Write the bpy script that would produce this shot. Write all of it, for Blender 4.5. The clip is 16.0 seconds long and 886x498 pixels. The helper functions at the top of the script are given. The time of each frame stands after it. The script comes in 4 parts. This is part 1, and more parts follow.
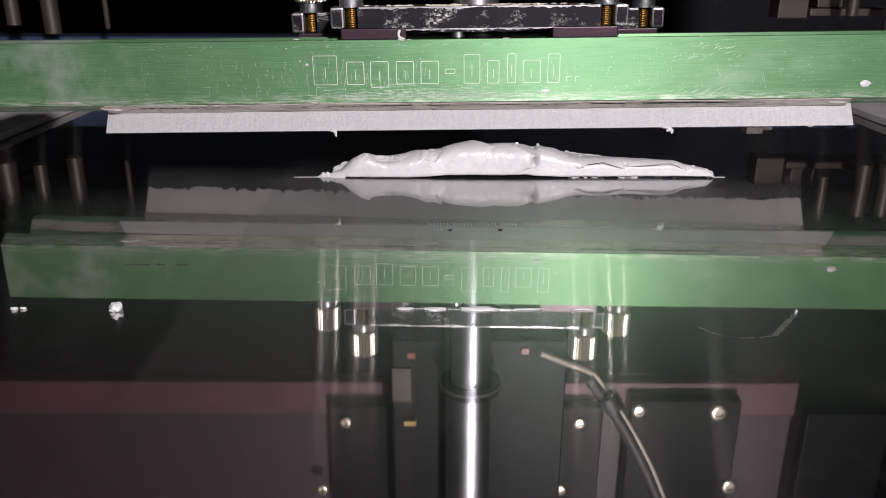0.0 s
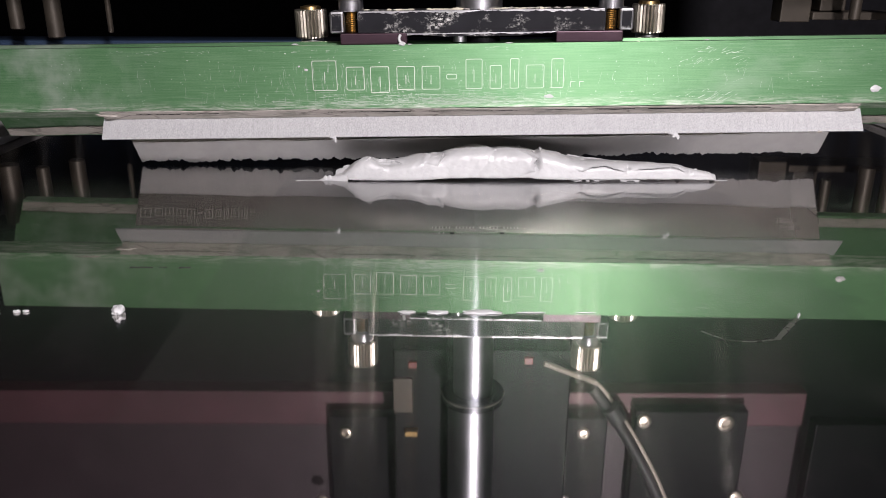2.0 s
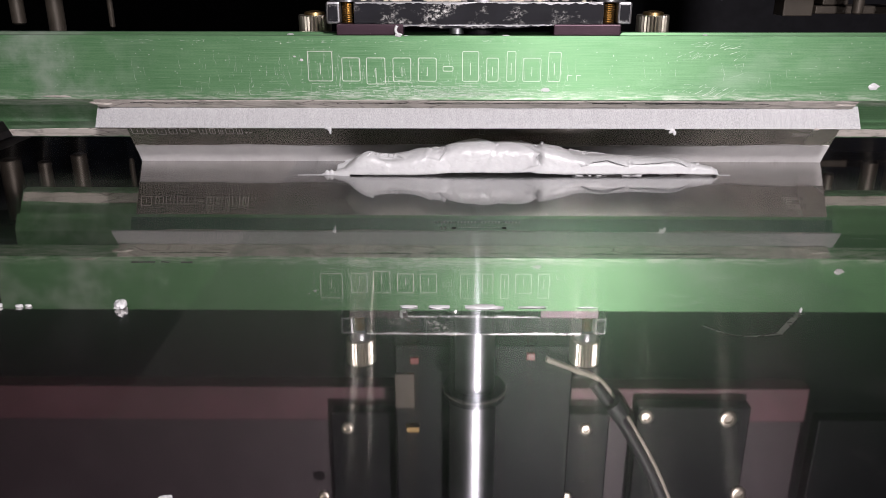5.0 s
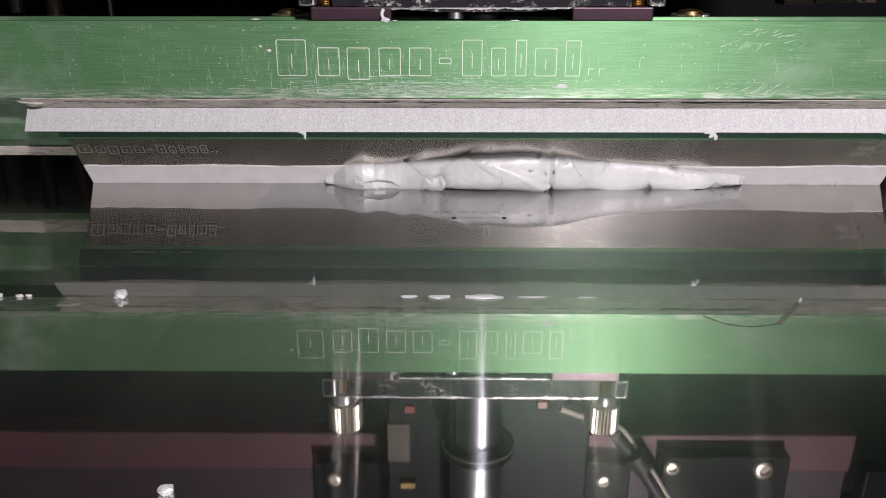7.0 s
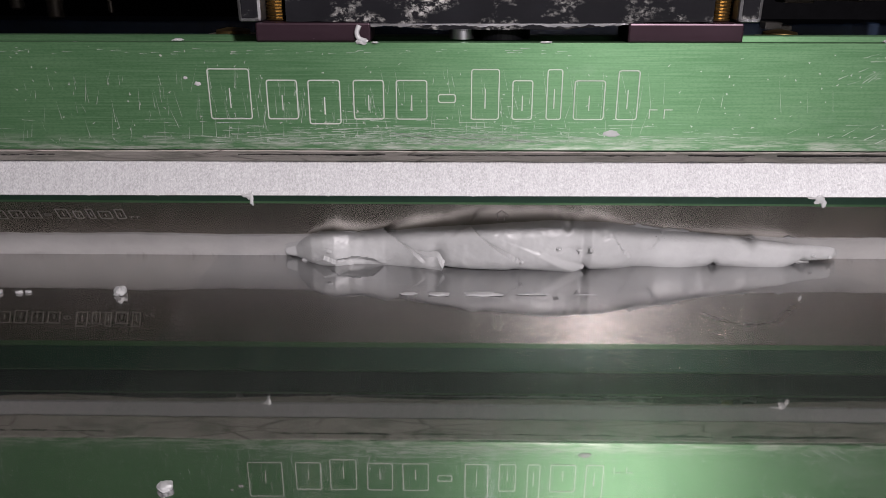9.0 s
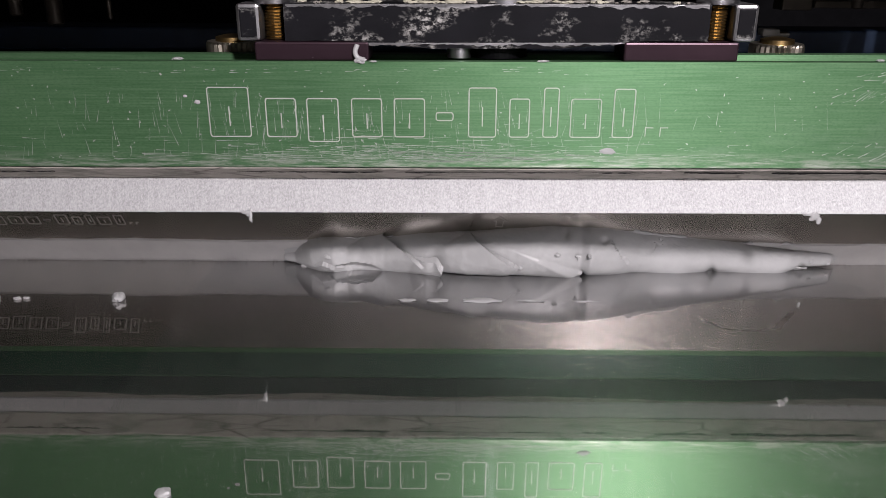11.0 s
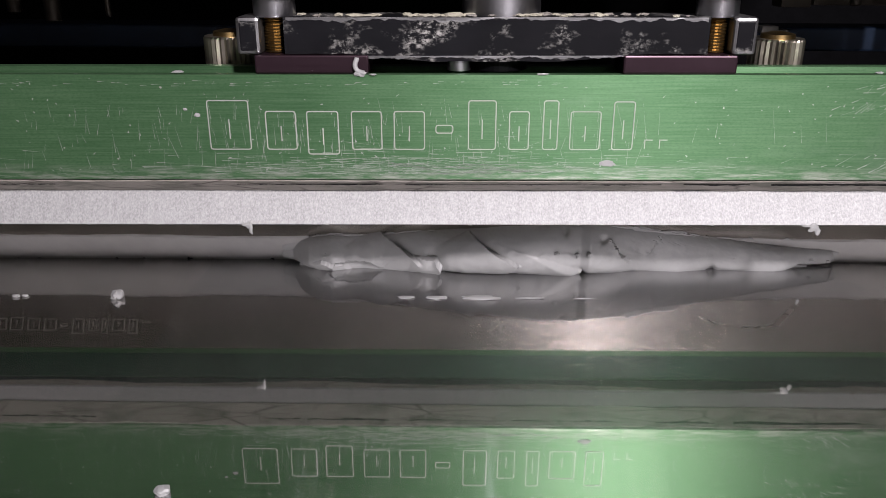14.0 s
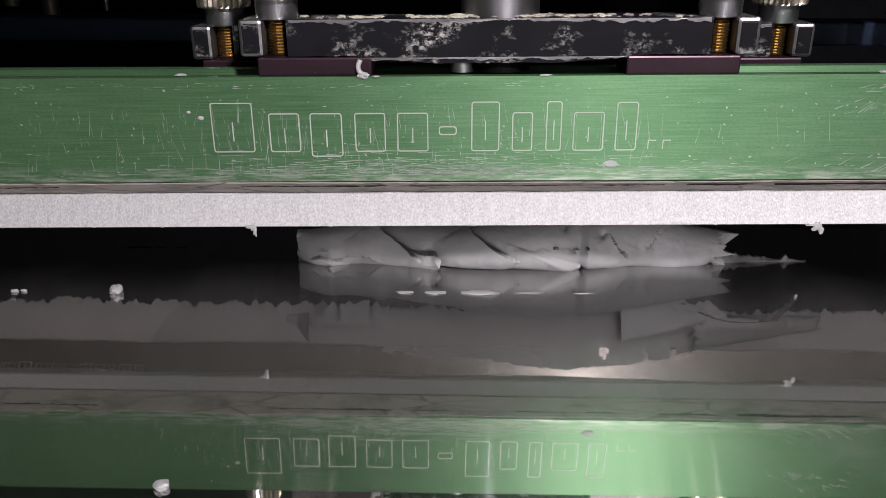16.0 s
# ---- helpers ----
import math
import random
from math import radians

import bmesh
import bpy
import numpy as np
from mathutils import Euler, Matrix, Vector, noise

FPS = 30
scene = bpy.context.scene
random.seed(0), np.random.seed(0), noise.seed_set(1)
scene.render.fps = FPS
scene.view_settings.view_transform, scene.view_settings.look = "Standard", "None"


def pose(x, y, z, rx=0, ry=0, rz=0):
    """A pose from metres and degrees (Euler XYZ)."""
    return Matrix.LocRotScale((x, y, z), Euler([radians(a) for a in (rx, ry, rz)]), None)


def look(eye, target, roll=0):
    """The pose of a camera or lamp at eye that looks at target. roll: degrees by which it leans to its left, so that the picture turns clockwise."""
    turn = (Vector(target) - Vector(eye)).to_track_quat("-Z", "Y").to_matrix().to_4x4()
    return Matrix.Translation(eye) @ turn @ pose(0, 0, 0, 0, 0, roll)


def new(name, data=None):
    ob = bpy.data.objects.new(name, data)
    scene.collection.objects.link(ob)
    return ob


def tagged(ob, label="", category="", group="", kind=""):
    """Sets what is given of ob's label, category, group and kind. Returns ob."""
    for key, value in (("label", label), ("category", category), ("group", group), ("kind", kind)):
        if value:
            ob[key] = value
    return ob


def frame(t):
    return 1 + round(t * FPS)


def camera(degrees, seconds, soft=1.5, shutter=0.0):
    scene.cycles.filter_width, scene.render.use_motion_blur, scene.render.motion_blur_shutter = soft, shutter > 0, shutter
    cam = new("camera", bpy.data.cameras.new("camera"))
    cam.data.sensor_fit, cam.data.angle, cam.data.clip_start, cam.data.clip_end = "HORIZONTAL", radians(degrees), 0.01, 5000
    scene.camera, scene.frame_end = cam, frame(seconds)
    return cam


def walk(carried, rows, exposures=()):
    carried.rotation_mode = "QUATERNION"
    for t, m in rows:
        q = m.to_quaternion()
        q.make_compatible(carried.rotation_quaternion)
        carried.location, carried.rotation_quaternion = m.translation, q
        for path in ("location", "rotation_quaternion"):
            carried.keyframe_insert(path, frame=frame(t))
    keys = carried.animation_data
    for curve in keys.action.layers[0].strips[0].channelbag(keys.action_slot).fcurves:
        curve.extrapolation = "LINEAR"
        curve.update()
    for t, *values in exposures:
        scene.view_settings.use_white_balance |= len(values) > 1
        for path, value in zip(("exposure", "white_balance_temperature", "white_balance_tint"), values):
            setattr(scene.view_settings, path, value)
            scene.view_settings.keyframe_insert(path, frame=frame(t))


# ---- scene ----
# Camera: nearly still, leaning over the stencil, tilted down by about 20 degrees.
EYE_HEIGHT = 0.098
# seconds, pitch down, yaw, roll (degrees)
VIEW = [
    (0.0, 20.061, 0.038, 0.130),
    (0.5, 19.938, 0.044, 0.137),
    (1.0, 19.904, 0.154, 0.155),
    (1.5, 19.823, 0.117, 0.174),
    (2.0, 19.825, 0.200, 0.126),
    (2.5, 19.812, 0.146, 0.119),
    (3.0, 19.827, 0.258, 0.097),
    (3.5, 19.830, 0.292, 0.067),
    (4.0, 19.948, 0.329, 0.069),
    (6.5, 20.696, 0.341, 0.086),
    (7.0, 20.940, 0.337, 0.084),
    (7.5, 21.137, 0.315, 0.122),
    (8.0, 21.293, 0.343, 0.143),
    (8.5, 21.284, 0.350, 0.180),
    (9.0, 21.135, 0.316, 0.234),
    (11.5, 20.620, 0.210, 0.288),
    (12.0, 20.514, 0.215, 0.305),
    (12.5, 20.329, 0.215, 0.320),
    (13.0, 20.333, 0.213, 0.313),
    (13.5, 20.340, 0.208, 0.301),
    (14.0, 20.875, 0.136, 0.280),
    (14.5, 21.288, 0.130, 0.251),
    (15.0, 21.206, 0.130, 0.263),
    (15.5, 21.184, 0.079, 0.295),
    (16.0, 21.240, 0.040, 0.325),
]
# seconds, distance of the front face of the near holder, height of its lower edge, side shift, lean (degrees)
FRONT = [
    (0.0, 0.3660, 0.0371, 0.0023, 0.76),
    (0.5, 0.3607, 0.0374, 0.0022, 0.82),
    (1.0, 0.3575, 0.0370, 0.0019, 0.78),
    (1.5, 0.3579, 0.0372, 0.0021, 0.80),
    (2.0, 0.3586, 0.0373, 0.0020, 0.83),
    (2.5, 0.3581, 0.0379, 0.0002, 0.31),
    (3.0, 0.3585, 0.0379, -0.0004, 0.12),
    (3.5, 0.3577, 0.0380, -0.0005, 0.02),
    (4.0, 0.3574, 0.0381, -0.0006, 0.02),
    (5.5, 0.3572, 0.0385, -0.0007, 0.02),
    (6.0, 0.3430, 0.0435, -0.0010, 0.03),
    (6.3, 0.3300, 0.0452, -0.0013, 0.04),
    (6.5, 0.3210, 0.0455, -0.0014, 0.04),
    (7.0, 0.2980, 0.0449, -0.0017, 0.07),
    (7.5, 0.2725, 0.0452, -0.0016, 0.14),
    (8.0, 0.2488, 0.0456, -0.0014, 0.08),
    (8.5, 0.2257, 0.0457, -0.0011, 0.10),
    (9.0, 0.2073, 0.0465, -0.0009, 0.16),
    (9.2, 0.2070, 0.0462, -0.0010, 0.17),
    (10.2, 0.2073, 0.0445, -0.0011, 0.18),
    (11.5, 0.2077, 0.0431, -0.0012, 0.20),
    (12.0, 0.2073, 0.0434, -0.0011, 0.23),
    (12.5, 0.2073, 0.0431, -0.0013, 0.23),
    (13.0, 0.2076, 0.0430, -0.0012, 0.22),
    (13.5, 0.2076, 0.0430, -0.0012, 0.21),
    (14.0, 0.2066, 0.0395, -0.0009, 0.25),
    (14.5, 0.2065, 0.0372, -0.0005, 0.25),
    (15.0, 0.2066, 0.0376, -0.0002, 0.38),
    (15.5, 0.2063, 0.0379, 0.0000, 0.48),
    (16.0, 0.2063, 0.0379, 0.0004, 0.64),
]
# seconds, height of the rear blade's edge over the stencil, lean (degrees)
REAR = [
    (0.0, 0.0207, 1.0), (0.5, 0.0213, 1.0), (1.0, 0.0175, 1.0), (1.5, 0.0125, 1.0), (2.0, 0.0064, 1.0), (2.2, 0.0034, 1.0),
    (2.4, 0.0012, 0.3), (2.6, 0.0, 0.08), (3.0, 0.0, 0.08), (3.5, 0.0, 0.08), (4.0, 0.0, 0.08), (5.5, 0.0, 0.08), (6.0, 0.0, 0.06),
    (6.5, 0.0, 0.06), (7.0, 0.0, 0.06), (9.0, 0.0, 0.0), (9.5, 0.0, 0.0), (13.7, 0.0, 0.0), (14.0, 0.0008, 0.0),
    (14.5, 0.0036, 0.05), (15.0, 0.0105, 0.2), (15.5, 0.0180, 0.4), (16.0, 0.0210, 0.6),
]
HEAD_X = 0.014
REAR_Y = 0.040


def view(pitch, yaw, roll):
    return pose(0, 0, EYE_HEIGHT, 0, 0, yaw) @ pose(0, 0, 0, 90 - pitch) @ pose(0, 0, 0, 0, 0, roll)


cam = camera(58.66, 16.0, soft=0.9)
walk(cam, [(t, view(p, y, r)) for t, p, y, r in VIEW], exposures=[(0.0, 0.60), (5.5, 0.60), (7.0, 0.30), (8.0, -0.02), (9.0, -0.42), (16.0, -0.40)])

# ---- light ----
world = bpy.data.worlds.new("world")
scene.world = world
world.use_nodes = True
world.node_tree.nodes["Background"].inputs[0].default_value = (1.0, 0.90, 0.80, 1)
world.node_tree.nodes["Background"].inputs[1].default_value = 0.04

lamp_data = bpy.data.lights.new("work_lamp", "AREA")
lamp_data.shape, lamp_data.size, lamp_data.energy = "DISK", 0.06, 8.6
lamp_data.color = (1.0, 0.918, 0.955)
lamp = new("work_lamp", lamp_data)
lamp.matrix_world = look((0.178, -0.30, 0.424), (-0.05, 0.30, 0.04))


# ---- materials ----
def nodes(name):
    m = bpy.data.materials.new(name)
    m.use_nodes = True
    t = m.node_tree
    return m, t, t.nodes["Principled BSDF"]


def add(t, kind, **inputs):
    n = t.nodes.new(kind)
    for k, v in inputs.items():
        n.inputs[k.replace("_", " ")].default_value = v
    return n


def coords(t, scale=(1, 1, 1)):
    c = t.nodes.new("ShaderNodeTexCoord")
    m = t.nodes.new("ShaderNodeMapping")
    m.inputs["Scale"].default_value = scale
    t.links.new(c.outputs["Object"], m.inputs["Vector"])
    return m.outputs["Vector"]


def noise_of(t, scale, stretch=(1, 1, 1), detail=4.0, rough=0.6):
    n = add(t, "ShaderNodeTexNoise", Scale=scale, Detail=detail, Roughness=rough)
    t.links.new(coords(t, stretch), n.inputs["Vector"])
    return n.outputs["Fac"]


def ramp(t, value, stops):
    r = t.nodes.new("ShaderNodeValToRGB")
    e = r.color_ramp.elements
    while len(e) < len(stops):
        e.new(0.5)
    for el, (p, c) in zip(e, stops):
        el.position = p
        el.color = (*c, 1) if isinstance(c, tuple) else (c, c, c, 1)
    t.links.new(value, r.inputs["Fac"])
    return r.outputs["Color"]


def mix(t, fac, a, b):
    n = t.nodes.new("ShaderNodeMix")
    n.data_type = "RGBA"
    for sock, v in ((n.inputs["Factor"], fac), (n.inputs["A"], a), (n.inputs["B"], b)):
        if isinstance(v, bpy.types.NodeSocket):
            t.links.new(v, sock)
        elif isinstance(v, tuple):
            sock.default_value = (*v, 1)
        else:
            sock.default_value = v
    return n.outputs["Result"]


def mathn(t, op, a, b=0.0, clamp=False):
    n = t.nodes.new("ShaderNodeMath")
    n.operation, n.use_clamp = op, clamp
    for sock, v in zip(n.inputs, (a, b)):
        if isinstance(v, bpy.types.NodeSocket):
            t.links.new(v, sock)
        else:
            sock.default_value = v
    return n.outputs[0]


def bump(t, bsdf, value, strength, distance):
    n = add(t, "ShaderNodeBump", Strength=strength, Distance=distance)
    t.links.new(value, n.inputs["Height"])
    t.links.new(n.outputs["Normal"], bsdf.inputs["Normal"])


def metal(name, color, rough, worn=None, amount=0.5, grain=(4, 400, 400), metallic=1.0, relief=0.05):
    """Brushed or cast metal: grain along x, stains, and worn spots in another colour."""
    m, t, b = nodes(name)
    g = noise_of(t, 6.0, grain, 3.0)
    s = noise_of(t, 60.0, (1, 1, 1), 5.0)
    dark = tuple(c * 0.72 for c in color)
    col = mix(t, ramp(t, s, [(0.35, 0.0), (0.7, 1.0)]), dark, color)
    if worn:
        w = noise_of(t, 800.0, (0.7, 1, 1), 6.0, 0.75)
        area = noise_of(t, 75.0, (1, 1, 1.5), 4.0, 0.6)
        flakes = mathn(t, "MULTIPLY", ramp(t, w, [(0.62 - 0.18 * amount, 0.0), (0.72 - 0.16 * amount, 1.0)]), ramp(t, area, [(0.58 - 0.1 * amount, 0.0), (0.72 - 0.1 * amount, 1.0)]))
        col = mix(t, flakes, col, worn)
    t.links.new(col, b.inputs["Base Color"])
    b.inputs["Metallic"].default_value = metallic
    r = mathn(t, "MULTIPLY_ADD", g, 0.18)
    r.node.inputs[2].default_value = rough - 0.09
    t.links.new(r, b.inputs["Roughness"])
    bump(t, b, g, relief, 0.0004)
    return m


def green_anodised():
    m, t, b = nodes("green_anodised_aluminium")
    grain = noise_of(t, 8.0, (6, 300, 300), 4.0)
    cloud = noise_of(t, 22.0, (1, 1, 1.6), 5.0)
    col = mix(t, ramp(t, cloud, [(0.3, 0.0), (0.75, 1.0)]), (0.059, 0.150, 0.064), (0.095, 0.206, 0.096))
    col = mix(t, ramp(t, grain, [(0.38, 0.0), (0.68, 0.5)]), col, (0.155, 0.275, 0.150))
    speck = noise_of(t, 2200.0, (0.5, 1, 1), 3.0, 0.7)
    col = mix(t, ramp(t, speck, [(0.3, 0.35), (0.55, 0.0)]), col, (0.035, 0.10, 0.045))
    # bare scratches, chips and dried splashes
    scratch = noise_of(t, 30.0, (1.0, 14, 60), 6.0, 0.75)
    patch = noise_of(t, 9.0, (1, 1, 1), 3.0)
    lines = mathn(t, "MULTIPLY", ramp(t, scratch, [(0.64, 0.0), (0.69, 1.0)]), ramp(t, patch, [(0.45, 0.0), (0.62, 0.9)]))
    col = mix(t, lines, col, (0.45, 0.52, 0.45))
    spots = ramp(t, noise_of(t, 420.0, (1, 1, 1), 2.0, 0.4), [(0.765, 0.0), (0.79, 1.0)])
    col = mix(t, mathn(t, "MULTIPLY", spots, ramp(t, noise_of(t, 26.0), [(0.48, 0.0), (0.6, 1.0)])), col, (0.62, 0.62, 0.6))
    dust = ramp(t, noise_of(t, 14.0, (1, 1, 2.2), 6.0, 0.65), [(0.56, 0.0), (0.8, 0.22)])
    col = mix(t, dust, col, (0.42, 0.46, 0.42))
    ends = t.nodes.new("ShaderNodeSeparateXYZ")
    t.links.new(coords(t), ends.inputs[0])
    far = add(t, "ShaderNodeMapRange", From_Min=-0.140, From_Max=-0.185)
    t.links.new(ends.outputs["X"], far.inputs["Value"])
    smudge = mathn(t, "MULTIPLY", far.outputs[0], ramp(t, noise_of(t, 38.0, (1, 1, 1), 5.0, 0.6), [(0.46, 0.0), (0.72, 0.55)]))
    col = mix(t, smudge, col, (0.40, 0.44, 0.40))
    # grey film rubbed in along the lower edge
    sep = t.nodes.new("ShaderNodeSeparateXYZ")
    t.links.new(coords(t), sep.inputs[0])
    low = add(t, "ShaderNodeMapRange", From_Min=0.0045, From_Max=0.0005, To_Min=0.0, To_Max=1.0)
    t.links.new(sep.outputs["Z"], low.inputs["Value"])
    film = mathn(t, "MULTIPLY", low.outputs[0], ramp(t, noise_of(t, 60.0, (1.6, 16, 16), 6.0, 0.75), [(0.44, 0.0), (0.64, 0.7)]))
    col = mix(t, film, col, (0.48, 0.48, 0.45))
    t.links.new(col, b.inputs["Base Color"])
    b.inputs["Metallic"].default_value = 0.64
    b.inputs["Anisotropic"].default_value = 0.62
    up = add(t, "ShaderNodeCombineXYZ", Z=1.0)
    t.links.new(up.outputs[0], b.inputs["Tangent"])
    r = mathn(t, "MULTIPLY_ADD", grain, 0.16)
    r.node.inputs[2].default_value = 0.39
    t.links.new(r, b.inputs["Roughness"])
    bump(t, b, grain, 0.06, 0.0003)
    return m


def stencil_steel():
    """Bright sheet steel; the printed field in the middle carries a thin film of old paste that blurs the mirror image."""
    m, t, b = nodes("stencil_steel")
    sep = t.nodes.new("ShaderNodeSeparateXYZ")
    t.links.new(coords(t), sep.inputs[0])
    wob = mathn(t, "MULTIPLY", mathn(t, "SUBTRACT", noise_of(t, 60.0, (1, 0.25, 1), 5.0, 0.7), 0.5), 0.006)
    wobr = mathn(t, "MULTIPLY", mathn(t, "SUBTRACT", noise_of(t, 45.0, (1, 1, 1), 6.0, 0.7), 0.5), 0.05)
    left = add(t, "ShaderNodeMapRange", From_Min=-0.0775, From_Max=-0.0765)
    t.links.new(mathn(t, "ADD", sep.outputs["X"], wob), left.inputs["Value"])
    right = add(t, "ShaderNodeMapRange", From_Min=0.128, From_Max=0.122)
    t.links.new(mathn(t, "ADD", sep.outputs["X"], wobr), right.inputs["Value"])
    near = add(t, "ShaderNodeMapRange", From_Min=0.120, From_Max=0.190)
    t.links.new(mathn(t, "ADD", sep.outputs["Y"], wobr), near.inputs["Value"])
    field = mathn(t, "MULTIPLY", mathn(t, "MULTIPLY", left.outputs[0], right.outputs[0]), near.outputs[0])
    streak = ramp(t, noise_of(t, 26.0, (26, 0.4, 1), 5.0), [(0.22, 0.12), (0.78, 0.88)])
    cloud = noise_of(t, 16.0, (1, 1, 1), 4.0)
    film = mathn(t, "MULTIPLY", field, mathn(t, "MULTIPLY_ADD", streak, 0.5))
    film.node.inputs[1].node.inputs[2].default_value = 0.55
    sharp = t.nodes.new("ShaderNodeBsdfGlossy")
    t.links.new(mix(t, mathn(t, "MAXIMUM", film, mathn(t, "SUBTRACT", 1.0, near.outputs[0])), (0.62, 0.595, 0.57), (0.56, 0.55, 0.54)), sharp.inputs["Color"])
    sharp.inputs["Roughness"].default_value = 0.025
    soft = t.nodes.new("ShaderNodeBsdfAnisotropic")
    soft.distribution = "BECKMANN"
    t.links.new(mix(t, cloud, (0.45, 0.45, 0.455), (0.58, 0.58, 0.585)), soft.inputs["Color"])
    soft.inputs["Roughness"].default_value = 0.165
    soft.inputs["Anisotropy"].default_value = 0.86
    along = add(t, "ShaderNodeCombineXYZ", X=1.0)
    t.links.new(along.outputs[0], soft.inputs["Tangent"])
    dull = t.nodes.new("ShaderNodeBsdfDiffuse")
    dull.inputs["Color"].default_value = (0.40, 0.39, 0.38, 1)
    m1 = t.nodes.new("ShaderNodeMixShader")
    f1 = mathn(t, "MULTIPLY_ADD", film, 0.27)
    f1.node.inputs[2].default_value = 0.10
    t.links.new(f1, m1.inputs[0])
    t.links.new(soft.outputs[0], m1.inputs[2])
    # brushing marks along the wiping direction draw the mirror image out lengthwise
    brushed = t.nodes.new("ShaderNodeBsdfAnisotropic")
    brushed.distribution = "BECKMANN"
    brushed.inputs["Color"].default_value = (0.60, 0.63, 0.67, 1)
    brushed.inputs["Roughness"].default_value = 0.135
    brushed.inputs["Anisotropy"].default_value = 0.80
    t.links.new(along.outputs[0], brushed.inputs["Tangent"])
    m0 = t.nodes.new("ShaderNodeMixShader")
    f0 = mathn(t, "MULTIPLY_ADD", streak, 0.28)
    f0.node.inputs[2].default_value = 0.06
    t.links.new(f0, m0.inputs[0])
    t.links.new(sharp.outputs[0], m0.inputs[1])
    t.links.new(brushed.outputs[0], m0.inputs[2])
    t.links.new(m0.outputs[0], m1.inputs[1])
    m2 = t.nodes.new("ShaderNodeMixShader")
    smear = ramp(t, noise_of(t, 38.0, (1.4, 0.8, 1), 6.0, 0.7), [(0.52, 0.0), (0.75, 0.012)])
    f2 = mathn(t, "MULTIPLY_ADD", film, 0.008)
    t.links.new(smear, f2.node.inputs[2])
    t.links.new(f2, m2.inputs[0])
    t.links.new(m1.outputs[0], m2.inputs[1])
    t.links.new(dull.outputs[0], m2.inputs[2])
    # wide scuffs across the wiping direction, which pull lights into long faint streaks
    scuff = t.nodes.new("ShaderNodeBsdfAnisotropic")
    scuff.distribution = "BECKMANN"
    scuff.inputs["Color"].default_value = (0.62, 0.66, 0.66, 1)
    scuff.inputs["Roughness"].default_value = 0.19
    scuff.inputs["Anisotropy"].default_value = 0.84
    t.links.new(along.outputs[0], scuff.inputs["Tangent"])
    m3 = t.nodes.new("ShaderNodeMixShader")
    f3 = mathn(t, "MULTIPLY_ADD", mathn(t, "MULTIPLY", streak, cloud), 0.09)
    f3.node.inputs[2].default_value = 0.02
    t.links.new(f3, m3.inputs[0])
    t.links.new(m2.outputs[0], m3.inputs[1])
    t.links.new(scuff.outputs[0], m3.inputs[2])
    out = t.nodes["Material Output"]
    t.links.new(m3.outputs[0], out.inputs["Surface"])
    bn = add(t, "ShaderNodeBump", Strength=0.02, Distance=0.0006)
    t.links.new(noise_of(t, 20.0, (1, 1, 1), 2.0), bn.inputs["Height"])
    for n in (sharp, soft):
        t.links.new(bn.outputs[0], n.inputs["Normal"])
    return m


def paste(name, color, rough, relief=0.25, cracks=False):
    m, t, b = nodes(name)
    s = noise_of(t, 120.0, (1, 1, 1), 5.0)
    fine = noise_of(t, 330.0, (1, 1, 1), 5.0, 0.65)
    col = mix(t, ramp(t, s, [(0.3, 0.0), (0.75, 1.0)]), tuple(c * 0.85 for c in color), color)
    if cracks:
        v = t.nodes.new("ShaderNodeTexVoronoi")
        v.feature = "DISTANCE_TO_EDGE"
        v.inputs["Scale"].default_value = 90.0
        t.links.new(coords(t, (0.45, 3.2, 3.2)), v.inputs["Vector"])
        c = ramp(t, v.outputs["Distance"], [(0.0, 0.9), (0.045, 0.0)])
        c = mathn(t, "MULTIPLY", c, ramp(t, noise_of(t, 30.0), [(0.44, 0.0), (0.54, 1.0)]))
        col = mix(t, c, col, (0.06, 0.05, 0.045))
        col = mix(t, ramp(t, noise_of(t, 70.0, (1, 3, 3), 6.0, 0.7), [(0.5, 0.0), (0.62, 0.8)]), col, (0.13, 0.13, 0.11))
    t.links.new(col, b.inputs["Base Color"])
    b.inputs["Metallic"].default_value = 0.0
    b.inputs["Specular IOR Level"].default_value = 0.45
    b.inputs["Roughness"].default_value = rough
    bump(t, b, mathn(t, "ADD", mathn(t, "MULTIPLY", s, 0.5), mathn(t, "MULTIPLY", fine, 0.8)), relief, 0.0004)
    return m


GREEN = green_anodised()
STENCIL = stencil_steel()
PASTE = paste("solder_paste", (0.345, 0.350, 0.350), 0.38, 0.26)
SMEAR = paste("smeared_solder_paste", (0.38, 0.375, 0.37), 0.5, 0.2)
FLAKE = paste("dry_paste_flakes", (0.46, 0.44, 0.35), 0.7, 0.4)
DRIED = paste("dried_solder_paste", (0.28, 0.26, 0.235), 0.75, 0.6, True)


